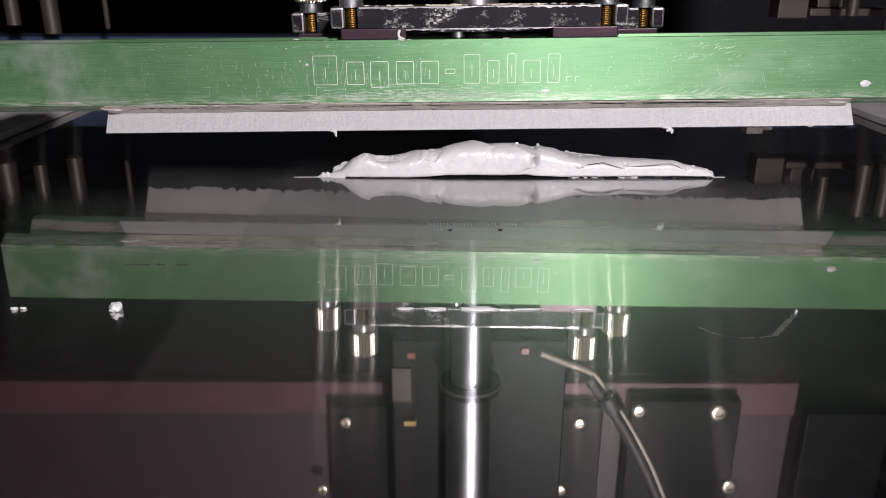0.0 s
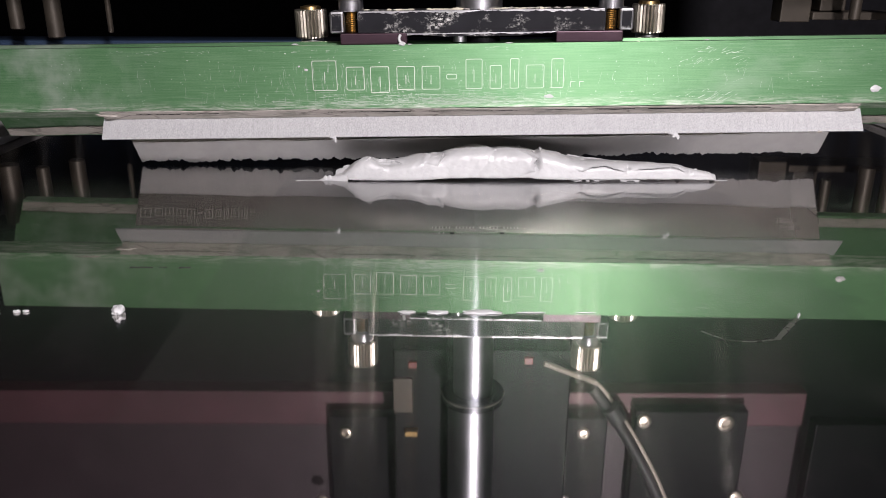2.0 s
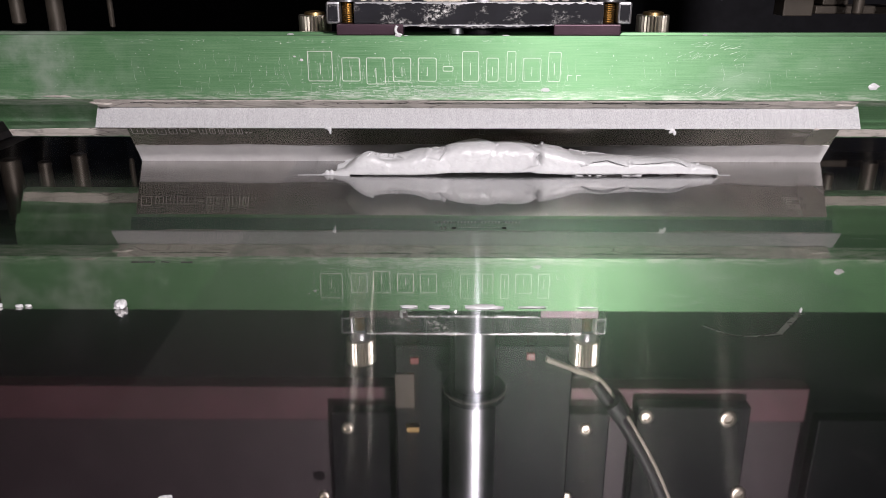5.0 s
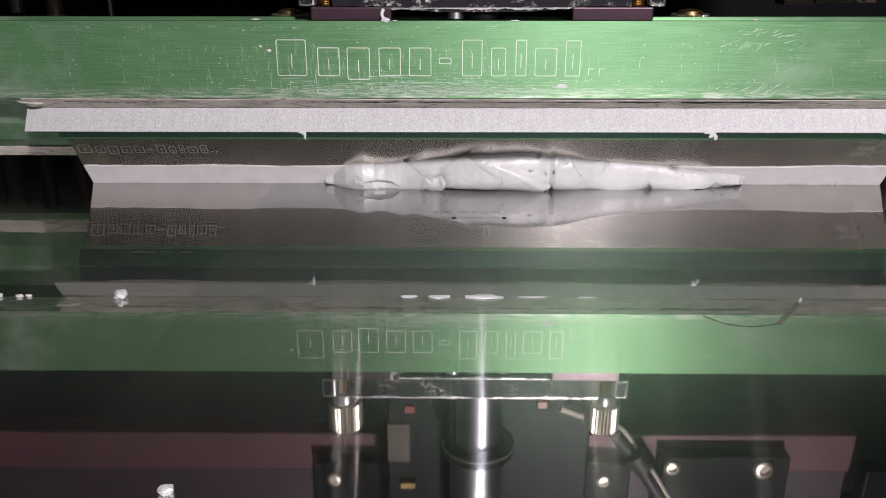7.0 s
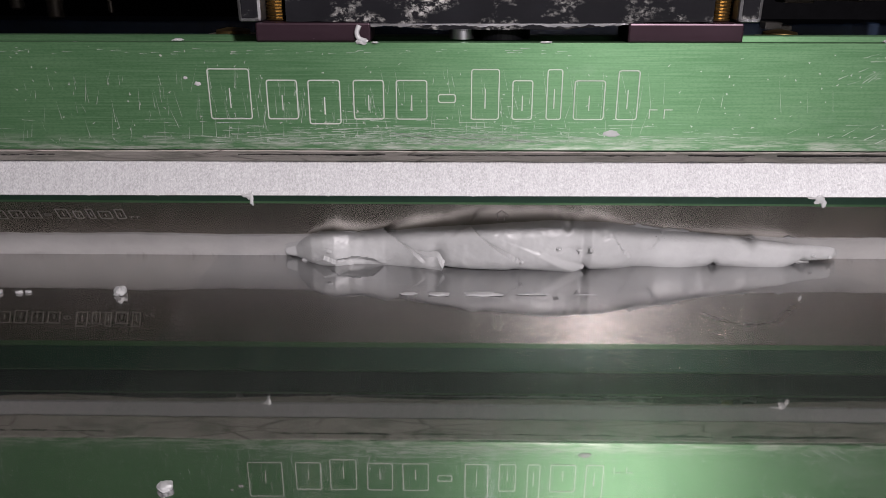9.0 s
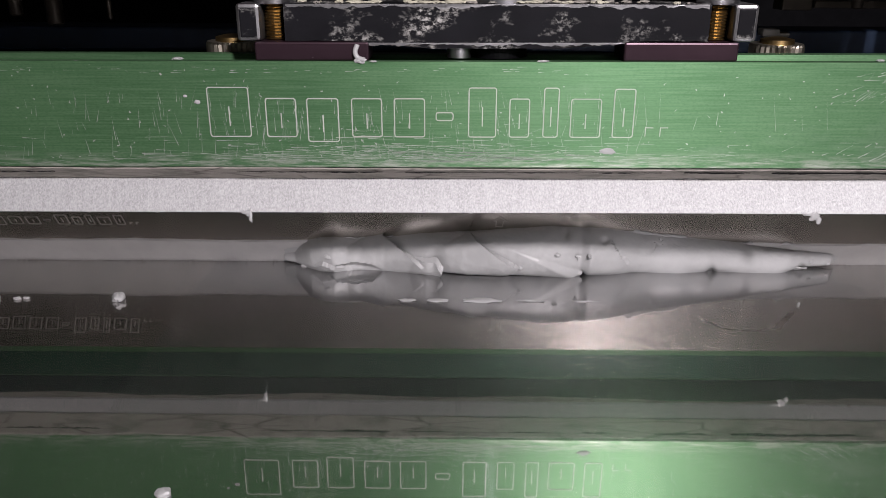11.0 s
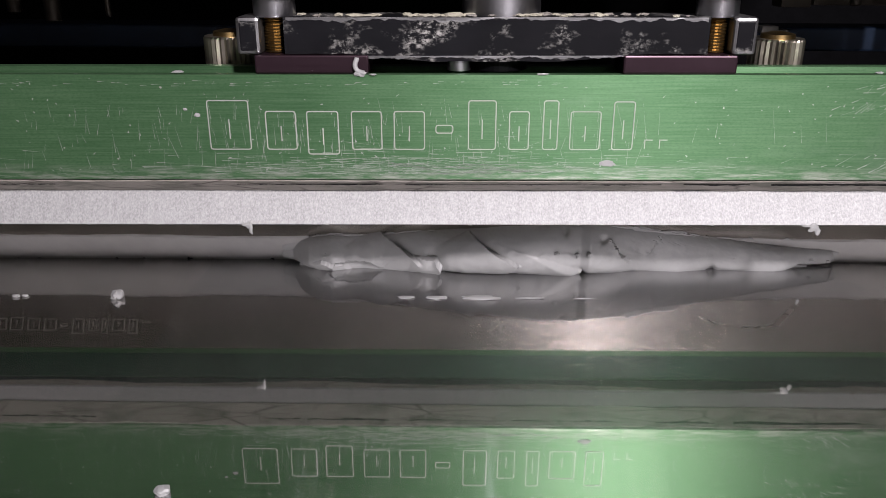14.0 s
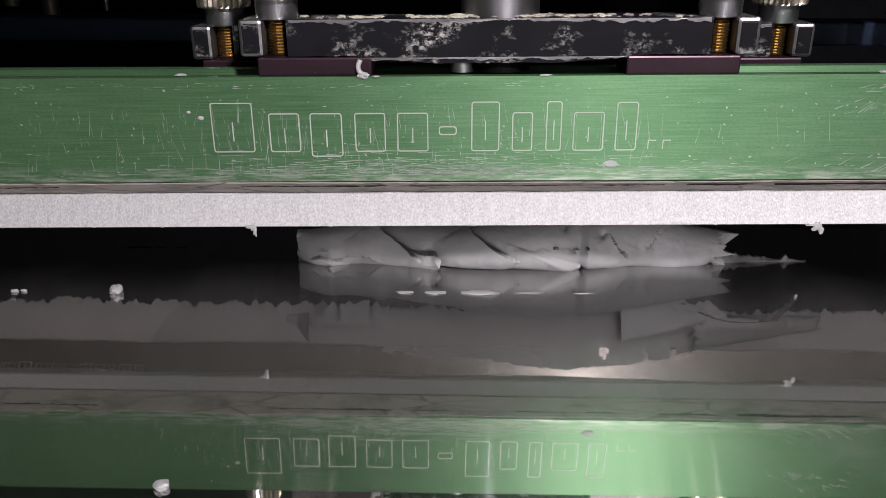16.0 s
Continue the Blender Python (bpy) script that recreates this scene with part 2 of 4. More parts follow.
def blasted(name, color):
    """Fine-blasted bright metal with tiny sparkling facets and faint rubbed streaks."""
    m, t, b = nodes(name)
    fine = noise_of(t, 2200.0, (1, 0.6, 0.6), 3.0, 0.75)
    rub = noise_of(t, 90.0, (6, 1, 1), 3.0)
    col = mix(t, ramp(t, fine, [(0.35, 0.0), (0.7, 1.0)]), tuple(c * 0.64 for c in color), tuple(c * 1.03 for c in color))
    col = mix(t, ramp(t, rub, [(0.4, 0.0), (0.8, 0.3)]), col, tuple(min(1, c * 1.15) for c in color))
    t.links.new(col, b.inputs["Base Color"])
    b.inputs["Metallic"].default_value = 0.96
    b.inputs["Roughness"].default_value = 0.63
    b.inputs["Anisotropic"].default_value = 0.6
    across = add(t, "ShaderNodeCombineXYZ", X=1.0)
    t.links.new(across.outputs[0], b.inputs["Tangent"])
    bump(t, b, fine, 0.36, 0.0002)
    return m


FRONT_BLADE = blasted("blasted_blade_steel", (0.47, 0.475, 0.48))
REAR_BLADE = metal("brushed_blade_steel", (0.82, 0.765, 0.71), 0.24, None, 0, (1.5, 1.5, 1.5), 1.0, 0.0)
tangent = REAR_BLADE.node_tree.nodes.new("ShaderNodeCombineXYZ")
for axis_name, share in (("Y", -0.564), ("Z", 0.826)):
    tangent.inputs[axis_name].default_value = share
REAR_BLADE.node_tree.links.new(tangent.outputs[0], REAR_BLADE.node_tree.nodes["Principled BSDF"].inputs["Tangent"])
REAR_BLADE.node_tree.nodes["Principled BSDF"].inputs["Anisotropic"].default_value = 0.15
BLACK_STEEL = metal("worn_black_steel", (0.010, 0.010, 0.012), 0.40, (0.36, 0.355, 0.34), 0.80, (20, 60, 60), 0.0, 0.25)
BARE_EDGE = metal("bare_steel_edge", (0.38, 0.38, 0.39), 0.4, (0.2, 0.2, 0.2), 0.6, (60, 60, 60), 1.0, 0.2)
PURPLE = metal("maroon_anodised_aluminium", (0.045, 0.024, 0.034), 0.36, (0.32, 0.26, 0.3), 0.2, (8, 200, 200), 0.6, 0.05)
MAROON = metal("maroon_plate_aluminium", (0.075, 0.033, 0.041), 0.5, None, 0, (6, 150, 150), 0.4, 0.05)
# the maroon plate again, with the dimmer light higher up in its colour
MAROON_SHADED = metal("shaded_maroon_aluminium", (0.026, 0.017, 0.021), 0.5, None, 0, (6, 150, 150), 0.3, 0.05)
STAIN = metal("dark_dry_stain", (0.030, 0.030, 0.028), 0.6, None, 0, (30, 30, 30), 0.0, 0.1)
CHROME = metal("chromed_steel", (0.50, 0.50, 0.53), 0.36, None, 0, (40, 40, 4), 1.0, 0.02)
NICKEL = metal("knurled_nickel", (0.72, 0.66, 0.56), 0.32, None, 0, (60, 60, 60), 1.0, 0.05)
for upright_steel in (CHROME, NICKEL):
    t = upright_steel.node_tree
    t.nodes["Principled BSDF"].inputs["Anisotropic"].default_value = 0.35
    t.links.new(add(t, "ShaderNodeCombineXYZ", Z=1.0).outputs[0], t.nodes["Principled BSDF"].inputs["Tangent"])
BLACK_STEEL.node_tree.nodes["Principled BSDF"].inputs["Specular IOR Level"].default_value = 0.08
# holder green darkened in its colour for the shade under the holder
LIP_SHADED = metal("shaded_anodised_lip", (0.032, 0.085, 0.056), 0.45, None, 0, (60, 60, 60), 0.6, 0.2)
# near-black teal that stands for shade on the rear holder's green front
HOLDER_SHADE = metal("holder_front_shade", (0.010, 0.024, 0.024), 0.5, None, 0, (60, 60, 60), 0.2, 0.2)
BRASS = metal("brass_thread", (0.36, 0.25, 0.11), 0.35, None, 0, (60, 60, 60), 1.0, 0.05)
BLACK_PART = metal("black_anodised_part", (0.003, 0.003, 0.004), 0.45, (0.012, 0.012, 0.012), 0.2, (30, 30, 30), 0.2, 0.1)
BLUE = metal("dark_blue_painted_rail", (0.022, 0.044, 0.090), 0.5, (0.1, 0.12, 0.16), 0.2, (20, 20, 20), 0.0, 0.1)
GREY = metal("grey_machined_aluminium", (0.50, 0.49, 0.48), 0.42, (0.3, 0.3, 0.3), 0.3, (20, 20, 20), 0.25, 0.1)
PALE = metal("pale_plastic_block", (0.26, 0.25, 0.23), 0.5, None, 0, (20, 20, 20), 0.0, 0.1)
POST = metal("dull_brown_grey_steel", (0.058, 0.049, 0.038), 0.5, (0.12, 0.11, 0.1), 0.3, (20, 20, 20), 0.5, 0.1)
DARK_WALL = metal("dark_machine_interior", (0.022, 0.022, 0.026), 0.6, None, 0, (10, 10, 10), 0.0, 0.1)
ETCH = metal("pale_etched_line", (0.46, 0.50, 0.44), 0.5, None, 0, (40, 40, 40), 0.3, 0.0)
SCRATCH = metal("bare_scratch", (0.38, 0.44, 0.38), 0.5, None, 0, (40, 40, 40), 0.3, 0.0)
ETCH_DARK = metal("dull_etched_line", (0.40, 0.385, 0.37), 0.45, None, 0, (40, 40, 40), 0.75, 0.0)
RUBBER = metal("black_cable_rubber", (0.03, 0.03, 0.032), 0.55, None, 0, (30, 30, 30), 0.0, 0.1)
CABLE = metal("beige_cable_sheath", (0.52, 0.47, 0.39), 0.5, None, 0, (30, 30, 30), 0.0, 0.05)
RED = metal("red_plastic_cap", (0.22, 0.03, 0.025), 0.4, None, 0, (30, 30, 30), 0.0, 0.05)
DULL = metal("dull_dry_film", (0.24, 0.23, 0.22), 0.28, (0.2, 0.19, 0.18), 0.6, (30, 30, 30), 0.85, 0.2)
TICK = metal("etched_steel_tick", (0.30, 0.29, 0.28), 0.3, None, 0, (30, 30, 30), 0.9, 0.0)
# near black for apertures, cracks and the shade in the holder's channel
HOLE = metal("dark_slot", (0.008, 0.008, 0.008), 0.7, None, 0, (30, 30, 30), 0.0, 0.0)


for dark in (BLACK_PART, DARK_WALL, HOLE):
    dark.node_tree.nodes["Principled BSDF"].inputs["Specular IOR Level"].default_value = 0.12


# ---- mesh helpers ----
def part(name, bm, material, parent=None, label="", smooth=False):
    me = bpy.data.meshes.new(name)
    bmesh.ops.recalc_face_normals(bm, faces=bm.faces)
    for f in bm.faces:
        f.smooth = smooth
    if smooth:
        for e in bm.edges:
            if len(e.link_faces) == 2 and e.calc_face_angle(0) > 0.75:
                e.smooth = False
    bm.to_mesh(me)
    bm.free()
    me.materials.append(material)
    ob = new(name, me)
    if parent:
        ob.parent = parent
    if label:
        tagged(ob, label)
    return ob


def empty(name, label, category, group=""):
    ob = new(name)
    ob.empty_display_size = 0.01
    return tagged(ob, label, category, group)


def box(x0, x1, y0, y1, z0, z1, bevel=0.0006, segments=2, bm=None):
    own = bmesh.new()
    bmesh.ops.create_cube(own, size=1)
    for v in own.verts:
        v.co = Vector(((x0 + x1) / 2 + v.co.x * (x1 - x0), (y0 + y1) / 2 + v.co.y * (y1 - y0), (z0 + z1) / 2 + v.co.z * (z1 - z0)))
    if bevel:
        bmesh.ops.bevel(own, geom=own.edges[:], offset=bevel, segments=segments, affect="EDGES", profile=0.5)
    return join(bm, own) if bm is not None else own


def join(bm, other):
    me = bpy.data.meshes.new("tmp")
    other.to_mesh(me)
    other.free()
    bm.from_mesh(me)
    bpy.data.meshes.remove(me)
    return bm


def prism(profile, x0, x1, cuts=1, bevel=0.0004):
    """A bar along x with the cross-section given as (y, z)."""
    bm = bmesh.new()
    rings = []
    for i in range(cuts + 1):
        x = x0 + (x1 - x0) * i / cuts
        rings.append([bm.verts.new((x, y, z)) for y, z in profile])
    n = len(profile)
    for a, b in zip(rings, rings[1:]):
        for i in range(n):
            bm.faces.new((a[i], a[(i + 1) % n], b[(i + 1) % n], b[i]))
    bm.faces.new(rings[0])
    bm.faces.new(list(reversed(rings[-1])))
    if bevel:
        es = [e for e in bm.edges if len(e.link_faces) == 2 and e.calc_face_angle(0) > 0.5]
        bmesh.ops.bevel(bm, geom=es, offset=bevel, segments=2, affect="EDGES", profile=0.5)
    return bm


def lathe(profile, x=0.0, y=0.0, seg=40):
    """A turned part about a vertical axis at (x, y); profile as (radius, z)."""
    bm = bmesh.new()
    rings = [[bm.verts.new((x + r * math.cos(2 * math.pi * k / seg), y + r * math.sin(2 * math.pi * k / seg), z)) for k in range(seg)] for r, z in profile]
    for a, b in zip(rings, rings[1:]):
        for k in range(seg):
            bm.faces.new((a[k], a[(k + 1) % seg], b[(k + 1) % seg], b[k]))
    bm.faces.new(rings[0])
    bm.faces.new(rings[-1])
    return bm


def knurled(r, z0, z1, x, y, teeth=30):
    bm = bmesh.new()
    seg = teeth * 2
    rings = []
    for rr, z, deep in ((r * 0.55, z0, 0), (r * 0.95, z0, 0), (r, z0 + 0.0006, 1), (r, z1 - 0.0006, 1), (r * 0.95, z1, 0), (r * 0.55, z1, 0)):
        ring = []
        for k in range(seg):
            q = rr * (1 - (0.07 if deep and k % 2 else 0))
            a = 2 * math.pi * k / seg
            ring.append(bm.verts.new((x + q * math.cos(a), y + q * math.sin(a), z)))
        rings.append(ring)
    for a, b in zip(rings, rings[1:]):
        for k in range(seg):
            bm.faces.new((a[k], a[(k + 1) % seg], b[(k + 1) % seg], b[k]))
    bm.faces.new(rings[0])
    bm.faces.new(rings[-1])
    return bm


def tube(points, radius, seg=12):
    """A round bar along a smooth line of points."""
    pts = [Vector(p) for p in points]
    fine = []
    for i in range(len(pts) - 1):
        p0, p1, p2, p3 = pts[max(i - 1, 0)], pts[i], pts[i + 1], pts[min(i + 2, len(pts) - 1)]
        for k in range(8):
            s = k / 8
            fine.append(0.5 * ((2 * p1) + (p2 - p0) * s + (2 * p0 - 5 * p1 + 4 * p2 - p3) * s * s + (3 * p1 - p0 - 3 * p2 + p3) * s ** 3))
    fine.append(pts[-1])
    bm = bmesh.new()
    rings = []
    for i, p in enumerate(fine):
        d = (fine[min(i + 1, len(fine) - 1)] - fine[max(i - 1, 0)]).normalized()
        a = d.orthogonal().normalized() if not rings else (up - d * up.dot(d)).normalized()
        up = a
        b = d.cross(a)
        rings.append([bm.verts.new(p + radius * (a * math.cos(2 * math.pi * k / seg) + b * math.sin(2 * math.pi * k / seg))) for k in range(seg)])
    for a, b in zip(rings, rings[1:]):
        for k in range(seg):
            bm.faces.new((a[k], a[(k + 1) % seg], b[(k + 1) % seg], b[k]))
    bm.faces.new(rings[0])
    bm.faces.new(rings[-1])
    return bm


def wob(x, y, seed, scale, amount):
    return noise.noise(Vector((x * scale + seed * 7.3, y * scale, seed * 3.1))) * amount


def outline(points, width, place, depth=0.00012, closed=True):
    """A thin raised line through flat points (u, v), mitred at the corners; place(u, v, h) puts them on a surface."""
    bm = bmesh.new()
    n = len(points)
    ring = []
    for i, (u, v) in enumerate(points):
        ends = []
        for j, k in ((i - 1, i), (i, i + 1)):
            if closed or 0 <= j < k < n:
                (a, b), (c, d) = points[j % n], points[k % n]
                L = math.hypot(c - a, d - b)
                ends.append(Vector((-(d - b) / L, (c - a) / L)))
        m = sum(ends, Vector((0, 0))).normalized()
        m *= width / 2 / max(0.4, m.dot(ends[0]))
        ring.append([bm.verts.new(place(u + m.x, v + m.y, -depth)), bm.verts.new(place(u + m.x, v + m.y, depth)),
                     bm.verts.new(place(u - m.x, v - m.y, depth)), bm.verts.new(place(u - m.x, v - m.y, -depth))])
    for i in range(n if closed else n - 1):
        a, b = ring[i], ring[(i + 1) % n]
        for k in range(3):
            bm.faces.new((a[k], a[k + 1], b[k + 1], b[k]))
    return bm


def rounded(u0, u1, v0, v1, r):
    r = min(r, (u1 - u0) / 2.2, (v1 - v0) / 2.2)
    pts = []
    for cu, cv, a0 in ((u1 - r, v1 - r, 0), (u0 + r, v1 - r, 90), (u0 + r, v0 + r, 180), (u1 - r, v0 + r, 270)):
        for k in range(4):
            a = radians(a0 + 30 * k)
            pts.append((cu + r * math.cos(a), cv + r * math.sin(a)))
    return pts


def brand_mark(parent, u0, u1, v0, v1, width, place, material, label):
    """The engraved maker's mark as a row of plain outlined blocks, tall and low, with a dash between them."""
    # share of the width at which each block begins and ends, its foot and its top (shares of the height)
    blocks = [(0.0, 0.096, 0, 1), (0.135, 0.205, 0, 0.78), (0.232, 0.305, -0.1, 0.78), (0.337, 0.407, 0, 0.78), (0.437, 0.508, 0, 0.78),
              (0.535, 0.575, 0.34, 0.5), (0.612, 0.676, 0, 1), (0.708, 0.754, 0, 0.78), (0.788, 0.822, 0, 1), (0.852, 0.922, 0, 0.78), (0.952, 1.0, 0, 0.98)]
    W, H = u1 - u0, v1 - v0
    mark = None
    for a, b, lo, hi in blocks:
        bm = outline(rounded(u0 + a * W, u0 + b * W, v0 + lo * H, v0 + hi * H, 0.0006 * W / 0.11), width, place)
        part("mark_block", bm, material, parent, label)
        if hi - lo > 0.5:
            c = (a + b) / 2
            bm = outline([(u0 + c * W, v0 + (lo + 0.22 * (hi - lo)) * H), (u0 + c * W, v0 + (lo + 0.62 * (hi - lo)) * H)], width, place, closed=False)
            part("mark_block", bm, material, parent, label)
    for k in (0, 1):
        a = u1 + (0.03 + 0.035 * k) * W
        part("mark_block", outline([(a, v0 + 0.02 * H), (a, v0 + 0.2 * H), (a + 0.018 * W, v0 + 0.2 * H)], width * 0.8, place, closed=False), material, parent, label)


def lettering(text, size, m, material, parent, name):
    cu = bpy.data.curves.new("tmp", "FONT")
    cu.body, cu.size, cu.extrude = text, size, 0.00008
    tmp = new("tmp", cu)
    bpy.context.view_layer.update()
    me = bpy.data.meshes.new_from_object(tmp.evaluated_get(bpy.context.evaluated_depsgraph_get()))
    bpy.data.objects.remove(tmp)
    bpy.data.curves.remove(cu)
    me.transform(m)
    me.materials.clear()
    me.materials.append(material)
    ob = new(name, me)
    ob.parent = parent
    return ob


def crumb(name, r, stretch, seed, material, parent=None, at=(0, 0, 0)):
    bm = bmesh.new()
    bmesh.ops.create_icosphere(bm, subdivisions=3, radius=1)
    for v in bm.verts:
        d = 1 + 0.45 * noise.noise(v.co * 1.6 + Vector((seed * 5.1, 0, 0))) + 0.2 * noise.noise(v.co * 4 + Vector((0, seed * 3.7, 0)))
        v.co = Vector((v.co.x * d * r * stretch[0] + at[0], v.co.y * d * r * stretch[1] + at[1], v.co.z * d * r * stretch[2] + at[2]))
    return part(name, bm, material, parent, smooth=True)


# ---- structure ----
def build_structure():
    bm = bmesh.new()
    box(-0.42, 0.42, -0.12, 0.64, -0.004, 0.0, 0, bm=bm)
    tagged(part("stencil", bm, STENCIL), "bright stainless steel stencil sheet with a dull film of old paste", "stencil", kind="structure")
    tagged(part("rail_back", box(-0.60, 0.60, 0.68, 0.72, 0.0185, 0.0380, 0.002), BLUE), "dark blue painted machine rail", "rail", kind="structure")
    tagged(part("floor", box(-0.9, 0.9, -1.6, 1.3, -0.12, -0.10, 0), DARK_WALL), "dark machine bed under the stencil", "floor", kind="structure")
    for nm, b in (("wall_north", (-0.9, 0.9, 1.28, 1.3, -0.1, 0.9)), ("wall_east", (0.88, 0.9, -0.1, 1.28, -0.1, 0.9)), ("wall_west", (-0.9, -0.88, -0.1, 1.28, -0.1, 0.9)), ("ceiling", (-0.9, 0.9, -0.1, 1.3, 0.9, 0.92))):
        tagged(part(nm, box(*b, 0), DARK_WALL), "plain dark inner panel of the machine", "wall", kind="structure")


build_structure()


# ---- squeegees ----
def knob_set(thing, x, y, bar_z, bar_t):
    """Threaded stud, smooth neck and knurled thumb nut over the bar."""
    thread = [(0.0026, bar_z - 0.006)]
    z = bar_z - 0.0055
    while z < bar_z + bar_t + 0.001:
        thread += [(0.0031, z), (0.0026, z + 0.0004)]
        z += 0.0008
    part("threaded_stud", lathe(thread, x, y, 20), BRASS, thing, "brass threaded stud")
    part("neck", lathe([(0.0052, bar_z + bar_t - 0.0002), (0.0055, bar_z + bar_t + 0.0004), (0.0055, bar_z + bar_t + 0.0048)], x, y), CHROME, thing, "bright steel collar", True)
    nut = part("thumb_nut", knurled(0.0077, bar_z + bar_t + 0.0048, bar_z + bar_t + 0.0178, x, y), NICKEL, thing, "knurled bright metal thumb nut")
    part("cap", lathe([(0.005, bar_z + bar_t + 0.0176), (0.0048, bar_z + bar_t + 0.019), (0.002, bar_z + bar_t + 0.0196)], x, y, 24), BRASS, nut, "brass cap", True)


def bar_set(thing, half, slot, y0, y1, base, purple_in, purple_out):
    """The black cross bar with slotted ends and the maroon shoes under it; base is the holder's top."""
    bar_z, bar_t = base + 0.005, 0.0092
    bm = bmesh.new()
    n = 40
    prof = []
    inner = slot - 0.0032
    for i in range(n + 1):
        x = -inner + 2 * inner * i / n
        c = max(0.0, 1 - abs(x) / 0.038)
        prof.append((x, bar_z - 0.0019 * min(1.0, c * 1.8) + wob(x, 0, 3, 300, 0.0002)))
    lower = [[bm.verts.new((x, y, z)) for x, z in prof] for y in (y0, y1)]
    upper = [[bm.verts.new((x, y, bar_z + bar_t + wob(x, y, 4, 400, 0.00012))) for x, z in prof] for y in (y0, y1)]
    for i in range(n):
        bm.faces.new((lower[0][i], lower[0][i + 1], upper[0][i + 1], upper[0][i]))
        bm.faces.new((lower[1][i], lower[1][i + 1], upper[1][i + 1], upper[1][i]))
        bm.faces.new((lower[0][i], lower[0][i + 1], lower[1][i + 1], lower[1][i]))
        bm.faces.new((upper[0][i], upper[0][i + 1], upper[1][i + 1], upper[1][i]))
    for i in (0, n):
        bm.faces.new((lower[0][i], lower[1][i], upper[1][i], upper[0][i]))
    es = [e for e in bm.edges if len(e.link_faces) == 2 and e.calc_face_angle(0) > 1.0]
    bmesh.ops.bevel(bm, geom=es, offset=0.0006, segments=2, affect="EDGES", profile=0.5)
    bar = part("cross_bar", bm, BLACK_STEEL, thing, "worn black steel cross bar with pale scuffs")
    # bare rubbed edges along the bar's front
    for z0, z1, sd in ((bar_z + bar_t - 0.0008, bar_z + bar_t - 0.0001, 41), (bar_z - 0.0011, bar_z - 0.0005, 43)):
        part("worn_edge", ragged_strip(-inner + 0.0006, inner - 0.0006, (y0 - 0.00002, z0), (y0 - 0.00002, z1), (-1, 0), sd, 260, 0.0009, 0.0002, 0.00005), BARE_EDGE, bar, "rubbed bare steel edge")
    for s in (-1, 1):
        e0, e1 = sorted((s * (slot + 0.0030), s * half))
        end = part("bar_end", box(e0, e1, y0, y1, bar_z - 0.0002, bar_z + bar_t, 0.0009), BARE_EDGE, thing, "fork end with rubbed bare edges")
        part("face", box(e0 + 0.0008, e1 - 0.0008, y0 - 0.00015, y0 + 0.002, bar_z + 0.0006, bar_z + bar_t - 0.0009, 0.0005, 3), BLACK_STEEL, end, "black face")
        part("slot_back", box(s * slot - 0.0035, s * slot + 0.0035, y0 + 0.011, y1, bar_z, bar_z + bar_t - 0.0003, 0.0002), BLACK_STEEL, thing)
        part("shoe", box(min(s * purple_in, s * purple_out), max(s * purple_in, s * purple_out), y0 - 0.001, y0 + 0.012, base, base + 0.0048, 0.0005), PURPLE, thing, "maroon anodised shoe")
        knob_set(thing, s * slot, y0 + 0.006, bar_z, bar_t)
    for i in range(84):
        x = random.gauss(0, 0.024)
        if abs(x) < inner - 0.002:
            r = random.uniform(0.0003, 0.0010)
            crumb("paste_crumb", r, (random.uniform(1.0, 2.6), 1.0, 0.5), i, FLAKE if i % 3 else DRIED, thing, (x, y0 + random.uniform(0.0005, 0.008), bar_z + bar_t + r * 0.3))


def blade_mesh(half, p_edge, p_root, thick):
    """A thin springy sheet between its working edge and its root, given as (y, z)."""
    d = Vector((0, p_root[0] - p_edge[0], p_root[1] - p_edge[1])).normalized()
    nrm = Vector((0, d.z, -d.y)) * thick
    a, b = Vector((0, *p_edge)), Vector((0, *p_root))
    return prism([(a.y, a.z), (b.y, b.z), (b.y + nrm.y, b.z + nrm.z), (a.y + nrm.y, a.z + nrm.z)], -half, half, 1, 0.0001)


def ragged_strip(x0, x1, p, q, rise, seed, n=360, low=0.0006, high=0.0012, thick=0.0004):
    """Smeared paste on a slope from p up to q, both (y, z), with torn edges; rise: how far it stands off along (y, z)."""
    bm = bmesh.new()
    cols = []
    for i in range(n + 1):
        x = x0 + (x1 - x0) * i / n
        e0 = wob(x, 0, seed, 60, low) + wob(x, 0, seed + 1, 380, low * 0.7) + wob(x, 0, seed + 5, 1300, low * 0.3)
        e1 = wob(x, 0, seed + 2, 25, high) + wob(x, 0, seed + 3, 260, high * 0.2)
        L = math.hypot(q[0] - p[0], q[1] - p[1])
        dy, dz = (q[0] - p[0]) / L, (q[1] - p[1]) / L
        row = []
        for k, s in enumerate((0, 0.04, 0.3, 0.6, 0.9, 0.97, 1)):
            d = e0 + (L + e1 - e0) * s
            h = (0.0 if k in (0, 6) else thick * (1 + 0.6 * noise.noise(Vector((x * 120, s * 4, seed)))))
            row.append(bm.verts.new((x, p[0] + dy * d + rise[0] * h, p[1] + dz * d + rise[1] * h)))
        cols.append(row)
    for a, b in zip(cols, cols[1:]):
        for k in range(6):
            bm.faces.new((a[k], a[k + 1], b[k + 1], b[k]))
        bm.faces.new((a[0], a[6], b[6], b[0]))
    return bm


